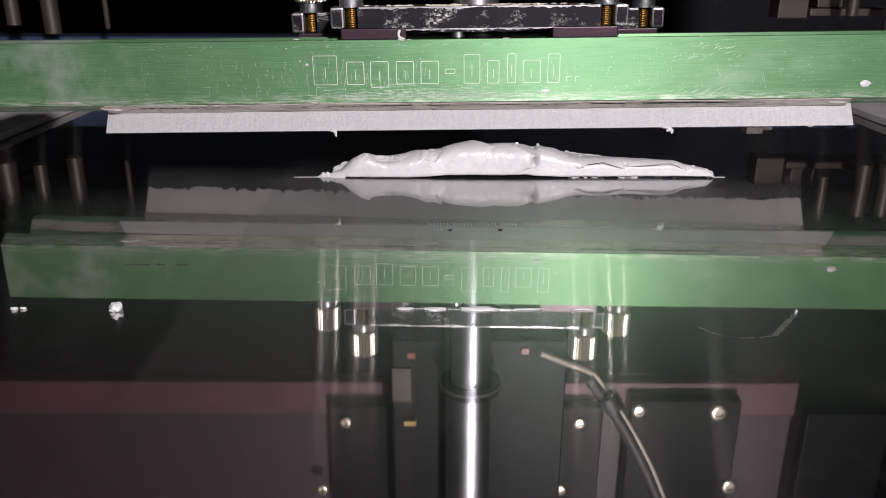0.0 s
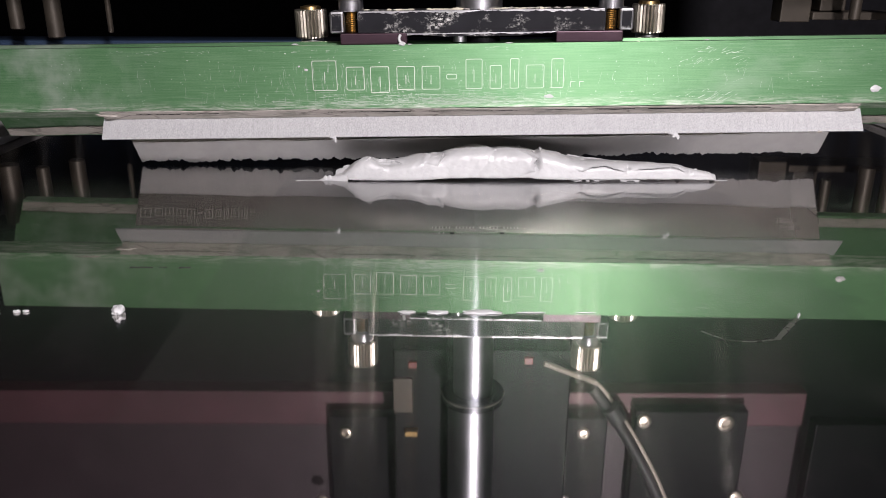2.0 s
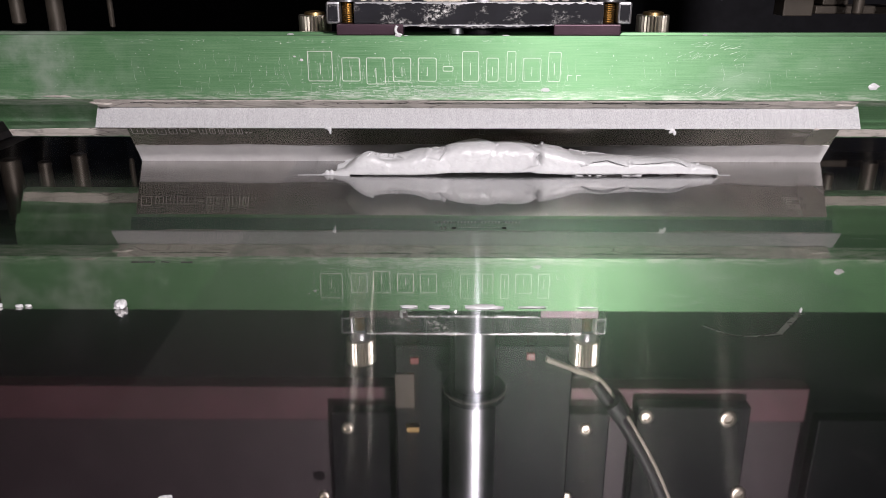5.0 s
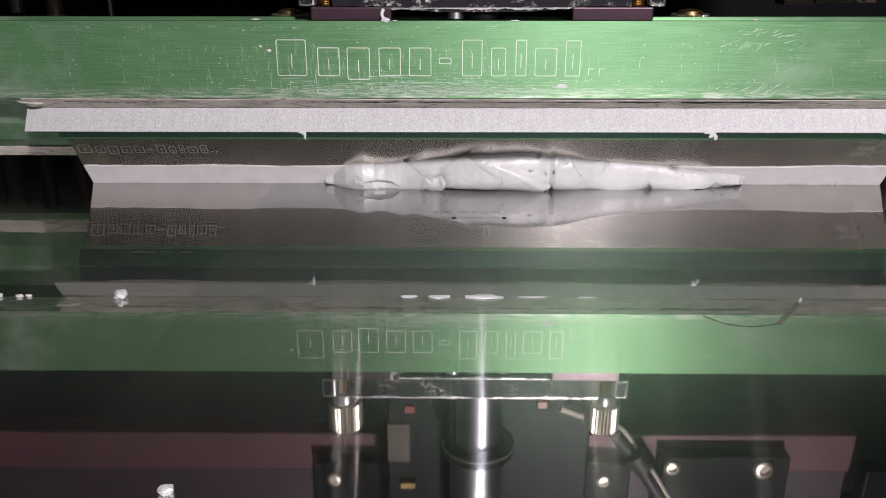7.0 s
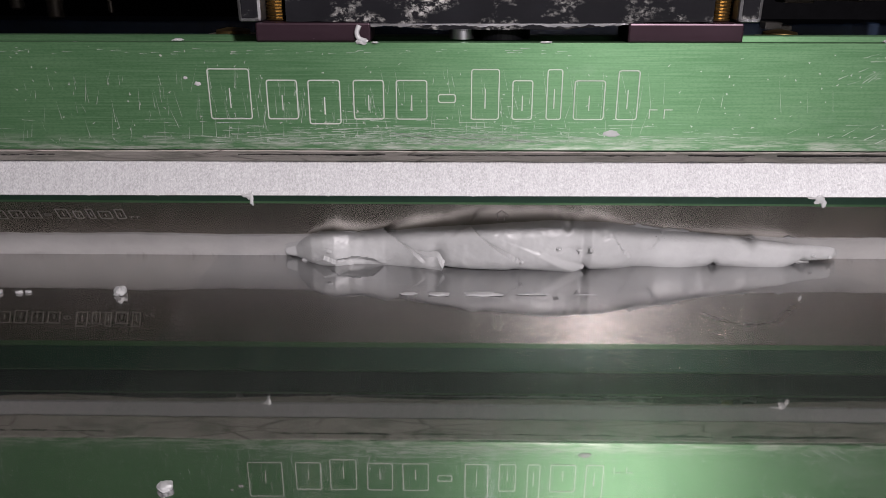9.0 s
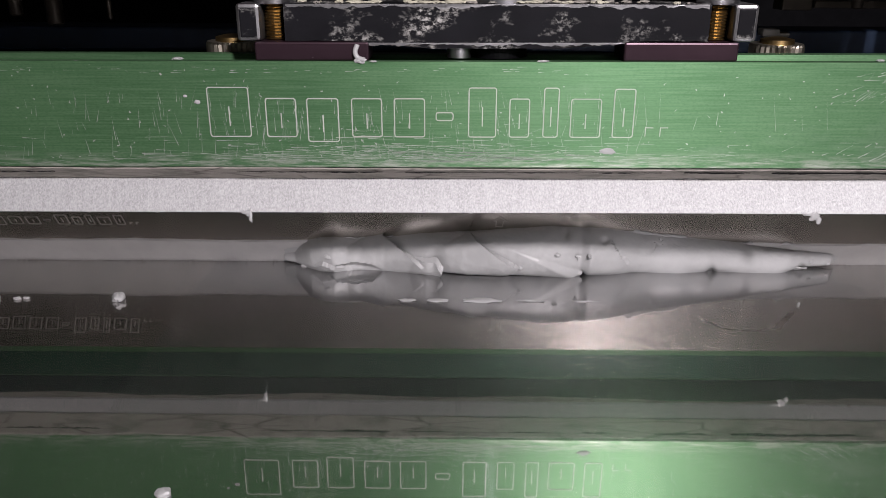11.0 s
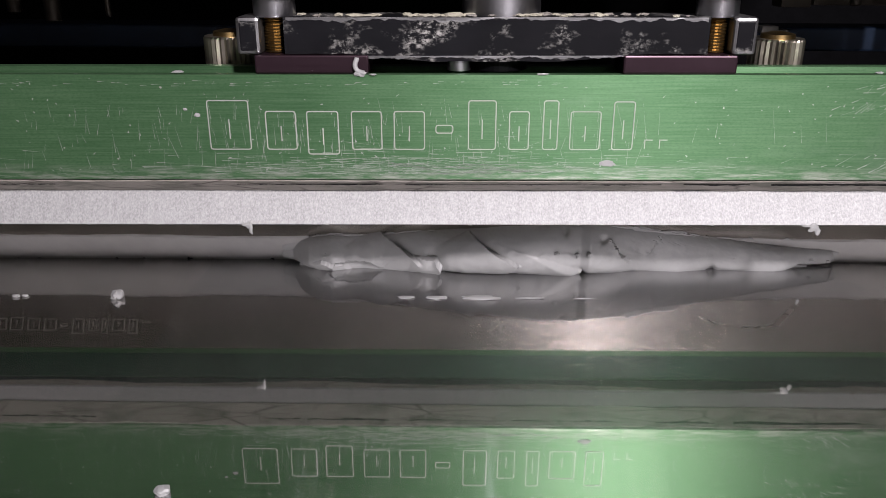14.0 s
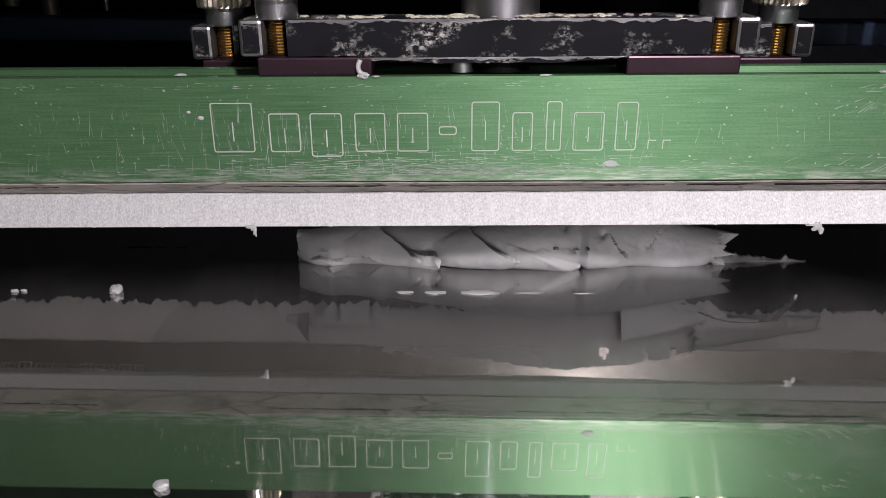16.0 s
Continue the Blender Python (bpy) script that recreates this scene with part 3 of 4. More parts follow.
def build_front():
    s = empty("squeegee", "raised squeegee with green anodised holder and short bright blade", "squeegee", "squeegees of the print head")
    prof = [(0.0, 0.0), (0.0, 0.028), (0.0032, 0.028), (0.0036, 0.0262), (0.0121, 0.0262), (0.0125, 0.0284), (0.0165, 0.0284), (0.0165, 0.0160), (0.0150, 0.0120),
            (0.0110, 0.0120), (0.0110, 0.0050), (0.0092, 0.0005), (0.0068, -0.0036), (0.0058, -0.0036)]
    part("holder", prism(prof, -0.235, 0.235, 1, 0.0013), GREEN, s, "green anodised aluminium holder, scratched and dusty")
    # black strip paints the shade inside the green holder's channel
    part("channel_shade", box(-0.234, 0.234, 0.0042, 0.0116, 0.0261, 0.0268, 0.0001), HOLE, s, "channel along the top, its shade put in as a near-black strip")
    part("blade", blade_mesh(0.175, (0.0002, -0.0130), (0.0072, -0.0024), 0.0006), FRONT_BLADE, s, "short bright metal blade")
    face = lambda u, v, h: (u, -h, v)
    brand_mark(s, -0.0757, 0.0367, 0.0083, 0.0213, 0.00028, face, ETCH, "pale engraved outline")
    # dried paste in the corner over the blade, at its ends, and drops on its edge
    part("dried_paste", ragged_strip(-0.174, 0.172, (0.0056, -0.0046), (0.0002, -0.0004), (-0.7, -0.6), 11, 420, 0.0005, 0.0008, 0.0003), DRIED, s, "cracked grey dried paste")
    part("dried_paste", ragged_strip(-0.17, 0.172, (0.0012, -0.0126), (0.0042, -0.0122), (0, -1), 13, 420, 0.0004, 0.0030, 0.0004), DRIED, s, "ragged dried paste behind the blade's edge")
    for k, (c0, c1) in enumerate(((-0.158, -0.120), (-0.070, -0.030), (-0.024, 0.046), (0.052, 0.070), (0.076, 0.132))):
        part("crack", ragged_strip(c0, c1, (0.0014, -0.0019), (0.00118, -0.0017), (-0.6, -0.78), 40 + k, 160, 0.0006, 0.0005, 0.0001), HOLE, s, "dark crack in the dried paste")
    for i, (x, y, z, r, st) in enumerate([(-0.0672, 0.0004, -0.0140, 0.0008, (0.7, 0.5, 2.4)), (0.0892, 0.0004, -0.0136, 0.0010, (1.1, 0.5, 1.1)), (0.0905, 0.0004, -0.0150, 0.0007, (1, 0.5, 1.6)),
                                       (-0.171, 0.003, -0.0022, 0.0022, (2.6, 0.8, 0.5)), (0.167, 0.003, -0.0024, 0.0016, (3.0, 0.8, 0.5)), (-0.0352, -0.0002, 0.0283, 0.0009, (1.6, 0.6, 0.8)),
                                       (-0.0318, -0.0004, 0.0281, 0.0005, (1.8, 0.6, 0.5)), (-0.083, 0.002, 0.0284, 0.0010, (1.4, 0.8, 0.4)), (0.177, -0.0002, 0.0062, 0.0016, (1.4, 0.3, 0.8)),
                                       (0.155, 0.0004, -0.0132, 0.0008, (1.4, 0.5, 0.7)), (0.11, 0.0004, -0.0132, 0.0005, (1.2, 0.5, 0.8)), (-0.19, -0.0001, 0.0012, 0.0012, (5.0, 0.4, 0.4)),
                                       (-0.0785, -0.0001, 0.0175, 0.0006, (1.3, 0.3, 0.8)), (-0.0815, -0.0001, 0.0190, 0.0004, (1.3, 0.3, 0.8)), (0.0305, -0.0001, 0.0045, 0.0010, (2.0, 0.15, 0.8)),
                                       (0.012, -0.0002, 0.0282, 0.0005, (3.0, 0.5, 0.5)), (0.1, 0.002, 0.0283, 0.0006, (1.8, 0.8, 0.5)), (-0.0684, 0.0004, -0.0132, 0.0009, (1.7, 0.5, 0.6)), (-0.0676, 0.0004, -0.0137, 0.0007, (1.1, 0.5, 0.9)),
                                       (-0.112, 0.0004, -0.0131, 0.0003, (1.6, 0.6, 0.7)), (-0.093, 0.0004, -0.0131, 0.0003, (1.2, 0.6, 0.9)), (-0.046, 0.0004, -0.0131, 0.0003, (1.8, 0.6, 0.7)),
                                       (-0.006, 0.0004, -0.0131, 0.0003, (1.4, 0.6, 0.9)), (0.024, 0.0004, -0.0131, 0.0003, (1.2, 0.6, 0.8)), (0.061, 0.0004, -0.0131, 0.0003, (1.8, 0.6, 0.7)),
                                       (0.0872, 0.0004, -0.0133, 0.0009, (1.6, 0.5, 0.5)), (0.0885, 0.0004, -0.0146, 0.0006, (1.3, 0.5, 0.9))]):
        crumb("paste_drop", r, st, 30 + i, PASTE if i < 3 or 5 <= i < 9 or i > 11 else DRIED, s, (x, y, z))
    scratches(s)
    part("paste_curl", tube([(-0.0358, 0.0006, 0.0322), (-0.0364, 0.0002, 0.0305), (-0.0358, 0.0, 0.0290), (-0.0340, -0.0002, 0.0284)], 0.00065), PASTE, s, "curl of pale paste", True)
    bar_set(s, 0.0670, 0.0578, 0.002, 0.017, 0.0280, 0.0330, 0.0625)
    part("piston_foot", lathe([(0.0080, 0.0282), (0.0080, 0.0340), (0.0062, 0.0345)], 0.001, 0.0120), BLACK_PART, s)
    part("piston_pin", lathe([(0.0032, 0.0285), (0.0032, 0.0345)], -0.0095, 0.0060, 20), CHROME, s, "bright steel pin", True)
    return s


def scratches(parent):
    """Fine pale scratches and chips on the holder's face, as thin slivers."""
    bm = bmesh.new()
    rnd = random.Random(5)

    def sliver(x, z, length, angle, w):
        c, n = math.cos(angle), math.sin(angle)
        pts = [(x - c * length / 2 + n * w / 2, z - n * length / 2 - c * w / 2), (x + c * length / 2, z + n * length / 2), (x - c * length / 2 - n * w / 2, z - n * length / 2 + c * w / 2)]
        if all(0.0012 < q[1] < 0.0268 for q in pts):
            bm.faces.new([bm.verts.new((u, -0.00003, v)) for u, v in pts])

    # upright scratches, rubbed lines below the mark, slanting scrapes, chips by the upper edge, loose specks
    for i in range(230):
        sliver(rnd.gauss(-0.055, 0.045), rnd.uniform(0.003, 0.02), rnd.uniform(0.001, 0.008), radians(90 + rnd.gauss(0, 8)), rnd.uniform(0.00006, 0.00014))
    for i in range(520):
        sliver(rnd.gauss(-0.02, 0.036), 0.0014 + abs(rnd.gauss(0, 0.0028)), rnd.uniform(0.001, 0.009), radians(rnd.gauss(0, 3)), rnd.uniform(0.00006, 0.00018))
    for i in range(60):
        sliver(rnd.gauss(0.104, 0.007), rnd.choice((0.004, 0.005, 0.020, 0.024)) + rnd.gauss(0, 0.001), rnd.uniform(0.001, 0.006), radians(25 + rnd.gauss(0, 12)), rnd.uniform(0.00008, 0.0003))
    for i in range(70):
        sliver(rnd.uniform(-0.17, 0.02), 0.0258 + rnd.gauss(0, 0.0004), rnd.uniform(0.0004, 0.003), radians(rnd.gauss(0, 3)), rnd.uniform(0.00008, 0.0002))
    for i in range(240):
        sliver(rnd.uniform(-0.2, 0.2), rnd.uniform(0.002, 0.026), rnd.uniform(0.0003, 0.0009), radians(rnd.uniform(0, 180)), rnd.uniform(0.0002, 0.0005))
    for i in range(26):
        sliver(rnd.uniform(0.0, 0.15), rnd.uniform(0.008, 0.02), rnd.uniform(0.004, 0.012), radians(rnd.choice((100, 105, 12, 80)) + rnd.gauss(0, 6)), 0.00008)
    tagged(part("scratch", bm, SCRATCH, parent, "fine pale scratches and chips"), kind="stuff")


def build_rear():
    s = empty("squeegee", "squeegee with green holder and long brushed steel blade carrying paste", "squeegee", "squeegees of the print head")
    # lower edge of the blade at the origin; it leans towards the camera at the top
    prof = [(-0.0222, 0.0315), (-0.0222, 0.0400), (-0.0212, 0.0412), (-0.0040, 0.0412), (-0.0040, 0.0420), (-0.0002, 0.0420), (0.0, 0.0410), (0.0, 0.0150), (-0.0030, 0.0138),
            (-0.0080, 0.0144), (-0.0156, 0.0254), (-0.0175, 0.0238)]
    part("holder", prism(prof, -0.235, 0.235, 1, 0.0004), GREEN, s, "green anodised aluminium holder")
    part("clamp_lip", prism([(-0.0188, 0.0249), (-0.0226, 0.0313), (-0.0223, 0.0316), (-0.0183, 0.0253)], -0.1765, 0.1765, 1, 0.0001), LIP_SHADED, s, "green clamping lip, darkened for shade")
    # added sheet: darkens the holder's front, which the near squeegee shades
    part("shade_sheet", box(-0.1765, 0.1765, -0.0227, -0.0221, 0.0319, 0.0396, 0.0001), HOLDER_SHADE, s, "added dark sheet for the shade on the holder's front")
    # the blade as a sheet from the edge to the clamping lip
    part("blade", blade_mesh(0.175, (0.0, 0.0), (-0.0177, 0.0259), 0.0006), REAR_BLADE, s, "long brushed steel blade")
    d = Vector((0, -0.0175, 0.0256)).normalized()
    out = Vector((0, -0.0256, -0.0175)).normalized()
    face = lambda u, v, h: Vector((u, 0, 0)) + d * v + out * (h + 0.00002)
    brand_mark(s, -0.173, -0.1185, 0.0200, 0.0247, 0.00028, face, ETCH_DARK, "dull etched outline")
    m = Matrix(((1, 0, 0, 0), (0, d.y, out.y, 0), (0, d.z, out.z, 0), (0, 0, 0, 1)))
    for text, x, v, size in (("450008", 0.1545, 0.0223, 0.0036), ("350mm", 0.1530, 0.0187, 0.0036)):
        lettering(text, size, Matrix.Translation(Vector((x, 0, 0)) + d * v + out * 0.00004) @ m, ETCH_DARK, s, "etched_lettering")
    arrow = [(-0.0011, 0.0222), (-0.0011, 0.0252), (-0.0020, 0.0252), (0.0, 0.0275), (0.0020, 0.0252), (0.0011, 0.0252), (0.0011, 0.0222)]
    part("arrow_mark", outline([(u, v - 0.0022) for u, v in arrow], 0.0002, face), ETCH_DARK, s, "etched arrow outline")
    # paste wiped along the lower part of the blade
    lo, hi = d * -0.0020, d * 0.0122
    part("paste_smear", ragged_strip(-0.1745, 0.1745, (lo.y, lo.z), (hi.y, hi.z), (out.y, out.z), 21, 1100, 0.0030, 0.0014, 0.00045), SMEAR, s, "wiped film of grey paste with a torn edge", True)
    bm = ragged_strip(-0.234, -0.172, (-0.0092, 0.0150), (-0.0119, 0.0190), (-0.8, -0.4), 23, 120, 0.0006, 0.0012, 0.0004)
    part("dried_paste", bm, DRIED, s, "pale dried paste")
    part("dried_paste", ragged_strip(0.172, 0.234, (-0.0092, 0.0150), (-0.0119, 0.0190), (-0.8, -0.4), 24, 120, 0.0006, 0.0012, 0.0004), DRIED, s, "pale dried paste")
    for i, (x, y, z, r, st) in enumerate([(-0.20, -0.0060, 0.0150, 0.0014, (5, 0.6, 0.6)), (-0.183, -0.0070, 0.0162, 0.0016, (2.4, 0.6, 0.9)), (0.186, -0.0066, 0.0156, 0.0014, (4, 0.6, 0.6)),
                                       (0.072, -0.0196, 0.0275, 0.0003, (1.4, 0.6, 0.8))]):
        crumb("paste_drop", r, st, 60 + i, DRIED, s, (x, y, z))
    bar_set(s, 0.0890, 0.0800, -0.0150, 0.000, 0.0412, 0.0560, 0.0860)
    return s


front = build_front()
rear = build_rear()


# ---- print head over the squeegees ----
def build_head():
    h = empty("print_head", "print head with chrome piston, maroon plate and black blocks", "machine part")
    # heights over the stencil; distances from the near holder's face
    part("piston_rod", lathe([(0.0105, 0.0795), (0.0105, 0.1170)], 0.0008, 0.0138, 48), CHROME, h, "chromed piston rod", True)
    part("gland", lathe([(0.0165, 0.1165), (0.0165, 0.1215), (0.0140, 0.1220)], 0.0008, 0.0138, 48), BLACK_PART, h, "black gland ring")
    part("upper_rod", lathe([(0.0125, 0.1215), (0.0125, 0.3000)], 0.0, 0.0150, 48), CHROME, h, "bright steel cylinder", True)
    part("gland_residue", lathe([(0.0166, 0.1176), (0.0170, 0.1180), (0.0166, 0.1184)], 0.0008, 0.0138, 48), DRIED, h, "ring of dried paste")
    part("cylinder_block", box(-0.0430, 0.0560, 0.030, 0.058, 0.1010, 0.32, 0.001), BLACK_PART, h, "black cylinder block")
    part("block_plate", box(-0.0432, -0.0320, 0.0285, 0.0305, 0.1180, 0.1400, 0.0005), POST, h, "small grey plate")
    part("back_plate", box(-0.33, 0.205, 0.060, 0.072, 0.1445, 0.1680, 0.001), MAROON, h, "dusty maroon anodised plate in a darker, shaded colour")
    part("upper_plate", box(-0.33, 0.205, 0.063, 0.074, 0.1685, 0.3600, 0.001), MAROON_SHADED, h, "maroon anodised plate in a darker, shaded colour")
    for x0, x1, z0 in ((-0.0835, -0.0440, 0.1560), (0.0570, 0.0835, 0.1560), (0.0995, 0.1670, 0.1515), (0.2080, 0.2600, 0.1600)):
        part("side_block", box(x0, x1, 0.050, 0.0595, z0, 0.32, 0.001), BLACK_PART, h, "black anodised block")
    for x, z, r in ((-0.0735, 0.1660, 0.0036), (0.0690, 0.1660, 0.0036), (0.1045, 0.1575, 0.0042), (0.1530, 0.1585, 0.0052), (-0.0900, 0.2150, 0.0035), (0.060, 0.2150, 0.0035), (0.166, 0.2120, 0.0048)):
        bm = lathe([(r, 0.0), (r, 0.0016), (r * 0.8, 0.0022), (r * 0.55, 0.0022), (r * 0.5, 0.0006)], 0, 0, 24)
        bm.transform(Matrix.Translation((x, 0.0495 if abs(x) > 0.05 else 0.0295, z)) @ Matrix.Rotation(radians(90), 4, "X"))
        part("socket_screw", bm, NICKEL, h, "socket head screw", True)
    for x, z in ((-0.0320, 0.1100), (0.0320, 0.1070)):
        part("cap", box(x - 0.0024, x + 0.0024, 0.0285, 0.031, z - 0.002, z + 0.002, 0.0004), RED, h, "small red plastic cap")
    part("fitting", box(-0.0370, -0.0295, 0.0265, 0.031, 0.1510, 0.1545, 0.0005), BRASS, h, "brass fitting")
    pts = [(0.0400, 0.0245, 0.1060), (0.0560, 0.0265, 0.1135), (0.0740, 0.044, 0.1300), (0.0870, 0.045, 0.1480), (0.0990, 0.045, 0.1670), (0.1150, 0.045, 0.1970), (0.1330, 0.045, 0.2400)]
    part("cable", tube(pts, 0.0016), CABLE, h, "beige signal cable", True)
    part("sleeve", tube([(x - 0.0035, y - 0.002, z + 0.001) for x, y, z in pts[2:]], 0.0034), RUBBER, h, "black cable sleeve", True)
    bm = tube([(0.0815, 0.041, 0.1430), (0.0875, 0.041, 0.1515)], 0.0056, 20)
    part("clamp", bm, RUBBER, h, "black cable clamp", True)
    for s in (-1, 1):
        part("guide_rod", lathe([(0.0040, 0.1000), (0.0040, 0.3000)], s * 0.0330, 0.036, 24), BLACK_PART, h, "black guide rod", True)
    return h


head = build_head()


# ---- solder paste on the stencil ----
AXIS = 0.005
# along x: height of the heap as it lies at first, its reach to the front of its axis, and to the back, which comes up on top once it has rolled over
HEAP = [(-0.0600, 0.0010), (-0.0560, 0.0024), (-0.0500, 0.0036), (-0.0475, 0.0062), (-0.0440, 0.0096), (-0.0400, 0.0116), (-0.0364, 0.0120), (-0.0320, 0.0100), (-0.0270, 0.0093),
        (-0.0200, 0.0100), (-0.0139, 0.0114), (-0.0083, 0.0132), (-0.0020, 0.0148), (0.0048, 0.0163), (0.0198, 0.0173), (0.0340, 0.0173), (0.0400, 0.0164), (0.0430, 0.0152),
        (0.0460, 0.0164), (0.0516, 0.0147), (0.0570, 0.0130), (0.0628, 0.0114), (0.0684, 0.0107), (0.0853, 0.0102), (0.1040, 0.0094), (0.1115, 0.0090), (0.1162, 0.0073), (0.1274, 0.0046), (0.1300, 0.0012)]
REACH = [(-0.0600, 0.0030), (-0.0500, 0.0048), (-0.0440, 0.0058), (-0.0300, 0.0064), (-0.0060, 0.0060), (0.0000, 0.0051), (0.0400, 0.0050), (0.0450, 0.0056), (0.0560, 0.0060), (0.0660, 0.0053), (0.0850, 0.0050), (0.1300, 0.0040)]
BACK = [(-0.0600, 0.0004), (-0.0540, 0.0020), (-0.0520, 0.0036), (-0.0480, 0.0052), (-0.0386, 0.0068), (-0.0205, 0.0080), (-0.0080, 0.0086), (0.0130, 0.0100), (0.0330, 0.0124), (0.0530, 0.0121), (0.0680, 0.0104),
        (0.0820, 0.0078), (0.1000, 0.0043), (0.1130, 0.0020), (0.1300, 0.0006)]
# folds: (x, angle) where each begins, bends and ends, its lift and how far it fades back from its torn lip; angles from the back (0) over the top (90) to the front (180)
FOLDS = [
    ([(-0.0225, 20), (-0.0190, 55), (-0.0120, 85), (-0.0070, 112)], 0.0022, 0.009),
    ([(0.0075, 25), (0.0100, 55), (0.0160, 85), (0.0235, 118)], 0.0021, 0.010),
    ([(0.0710, 35), (0.0690, 60), (0.0650, 105)], 0.0006, 0.012),
    ([(-0.0105, 90), (-0.0030, 100), (-0.0010, 125), (-0.0040, 165)], 0.0024, 0.008),
    ([(0.0440, 136), (0.0435, 146), (0.0425, 160), (0.0440, 190)], 0.0024, 0.013),
    ([(0.0640, 180), (0.0690, 150), (0.0760, 140), (0.0860, 172)], -0.0019, 0.004),
    ([(0.0880, 160), (0.0980, 150), (0.1080, 138), (0.1150, 160)], -0.0019, 0.004),
    ([(-0.0445, 125), (-0.0400, 105), (-0.0330, 118), (-0.0290, 150)], 0.0011, 0.005),
    ([(-0.0385, 130), (-0.0350, 108), (-0.0295, 99), (-0.0240, 106), (-0.0205, 128)], -0.0014, 0.004),
    ([(0.0520, 60), (0.0560, 95), (0.0600, 120)], 0.0008, 0.006),
    ([(0.0280, 100), (0.0310, 88), (0.0345, 100)], 0.0002, 0.002),
    ([(0.0350, 104), (0.0385, 90), (0.0420, 103)], 0.0002, 0.002),
]
# deep dents between the clods: x, angle, half widths along x and round, depth
DENTS = [(0.0430, 164, 0.0016, 22, 0.0030), (-0.0035, 100, 0.0022, 30, 0.0016), (0.0415, 96, 0.0030, 12, 0.0005), (0.0870, 150, 0.0010, 22, 0.0012),
         (-0.0290, 120, 0.0050, 9, 0.0010), (0.1170, 140, 0.0012, 30, 0.0010), (0.0380, 45, 0.0010, 10, 0.0009), (0.0500, 62, 0.0012, 8, 0.0010)]
BLADE_SLOPE = 0.68


def heap_surface(x, a):
    """Places on the heap for arrays of x and of the angle round its axis; the underside is planed by the blade that pushes it."""
    tall, reach, back = (np.interp(x, *zip(*rows)) for rows in (HEAP, REACH, BACK))
    tall = tall * 0.86
    cy, hy = (back - reach) / 2, (back + reach) / 2
    cz, hz = tall / 2 - AXIS, tall / 2
    c, s = np.cos(a), np.sin(a)
    n = np.where((s < 0) & (c < 0), 5.0, 2.5)
    r = (np.abs(c) ** n + np.abs(s) ** n) ** (-1 / n)
    y, z = cy + hy * r * c, cz + hz * r * s
    z = z + np.clip(BLADE_SLOPE * (y + AXIS), 0, None) * np.clip((cz - z) / hz, 0, 1)
    deg = np.degrees(a) % 360
    d = np.zeros_like(x)
    for path, lift, fade in FOLDS:
        best, side, fall = np.full_like(x, 1.0), np.zeros_like(x), np.zeros_like(x)
        n = len(path) - 1
        for i, ((x0, a0), (x1, a1)) in enumerate(zip(path, path[1:])):
            u0, u1 = a0 * 0.00014, a1 * 0.00014
            L2 = (x1 - x0) ** 2 + (u1 - u0) ** 2
            t = np.clip(((x - x0) * (x1 - x0) + (deg * 0.00014 - u0) * (u1 - u0)) / L2, 0, 1)
            dist = np.hypot(x - x0 - t * (x1 - x0), deg * 0.00014 - u0 - t * (u1 - u0))
            sg = np.sign((x - x0) * (u1 - u0) - (deg * 0.00014 - u0) * (x1 - x0))
            near = dist < best
            best, side, fall = np.where(near, dist, best), np.where(near, sg, side), np.where(near, np.sin(np.pi * np.clip((i + t) / n, 0.0, 1.0)).clip(0) ** 0.6, fall)
        far = best * side
        h = np.where(far < 0, np.exp(far / fade), -0.35 * np.exp(-far / 0.0011)) if lift > 0 else np.where(far > 0, np.exp(-far / fade), -0.35 * np.exp(far / 0.0011))
        d += abs(lift) * h * fall * np.exp(-(np.clip(np.abs(best) - fade, 0, None) / fade) ** 2)
    for x0, a0, wx, wa, deep in DENTS:
        d -= deep * np.exp(-((x - x0) / wx) ** 2 - ((deg - a0) / wa) ** 2)
    return y, z, d


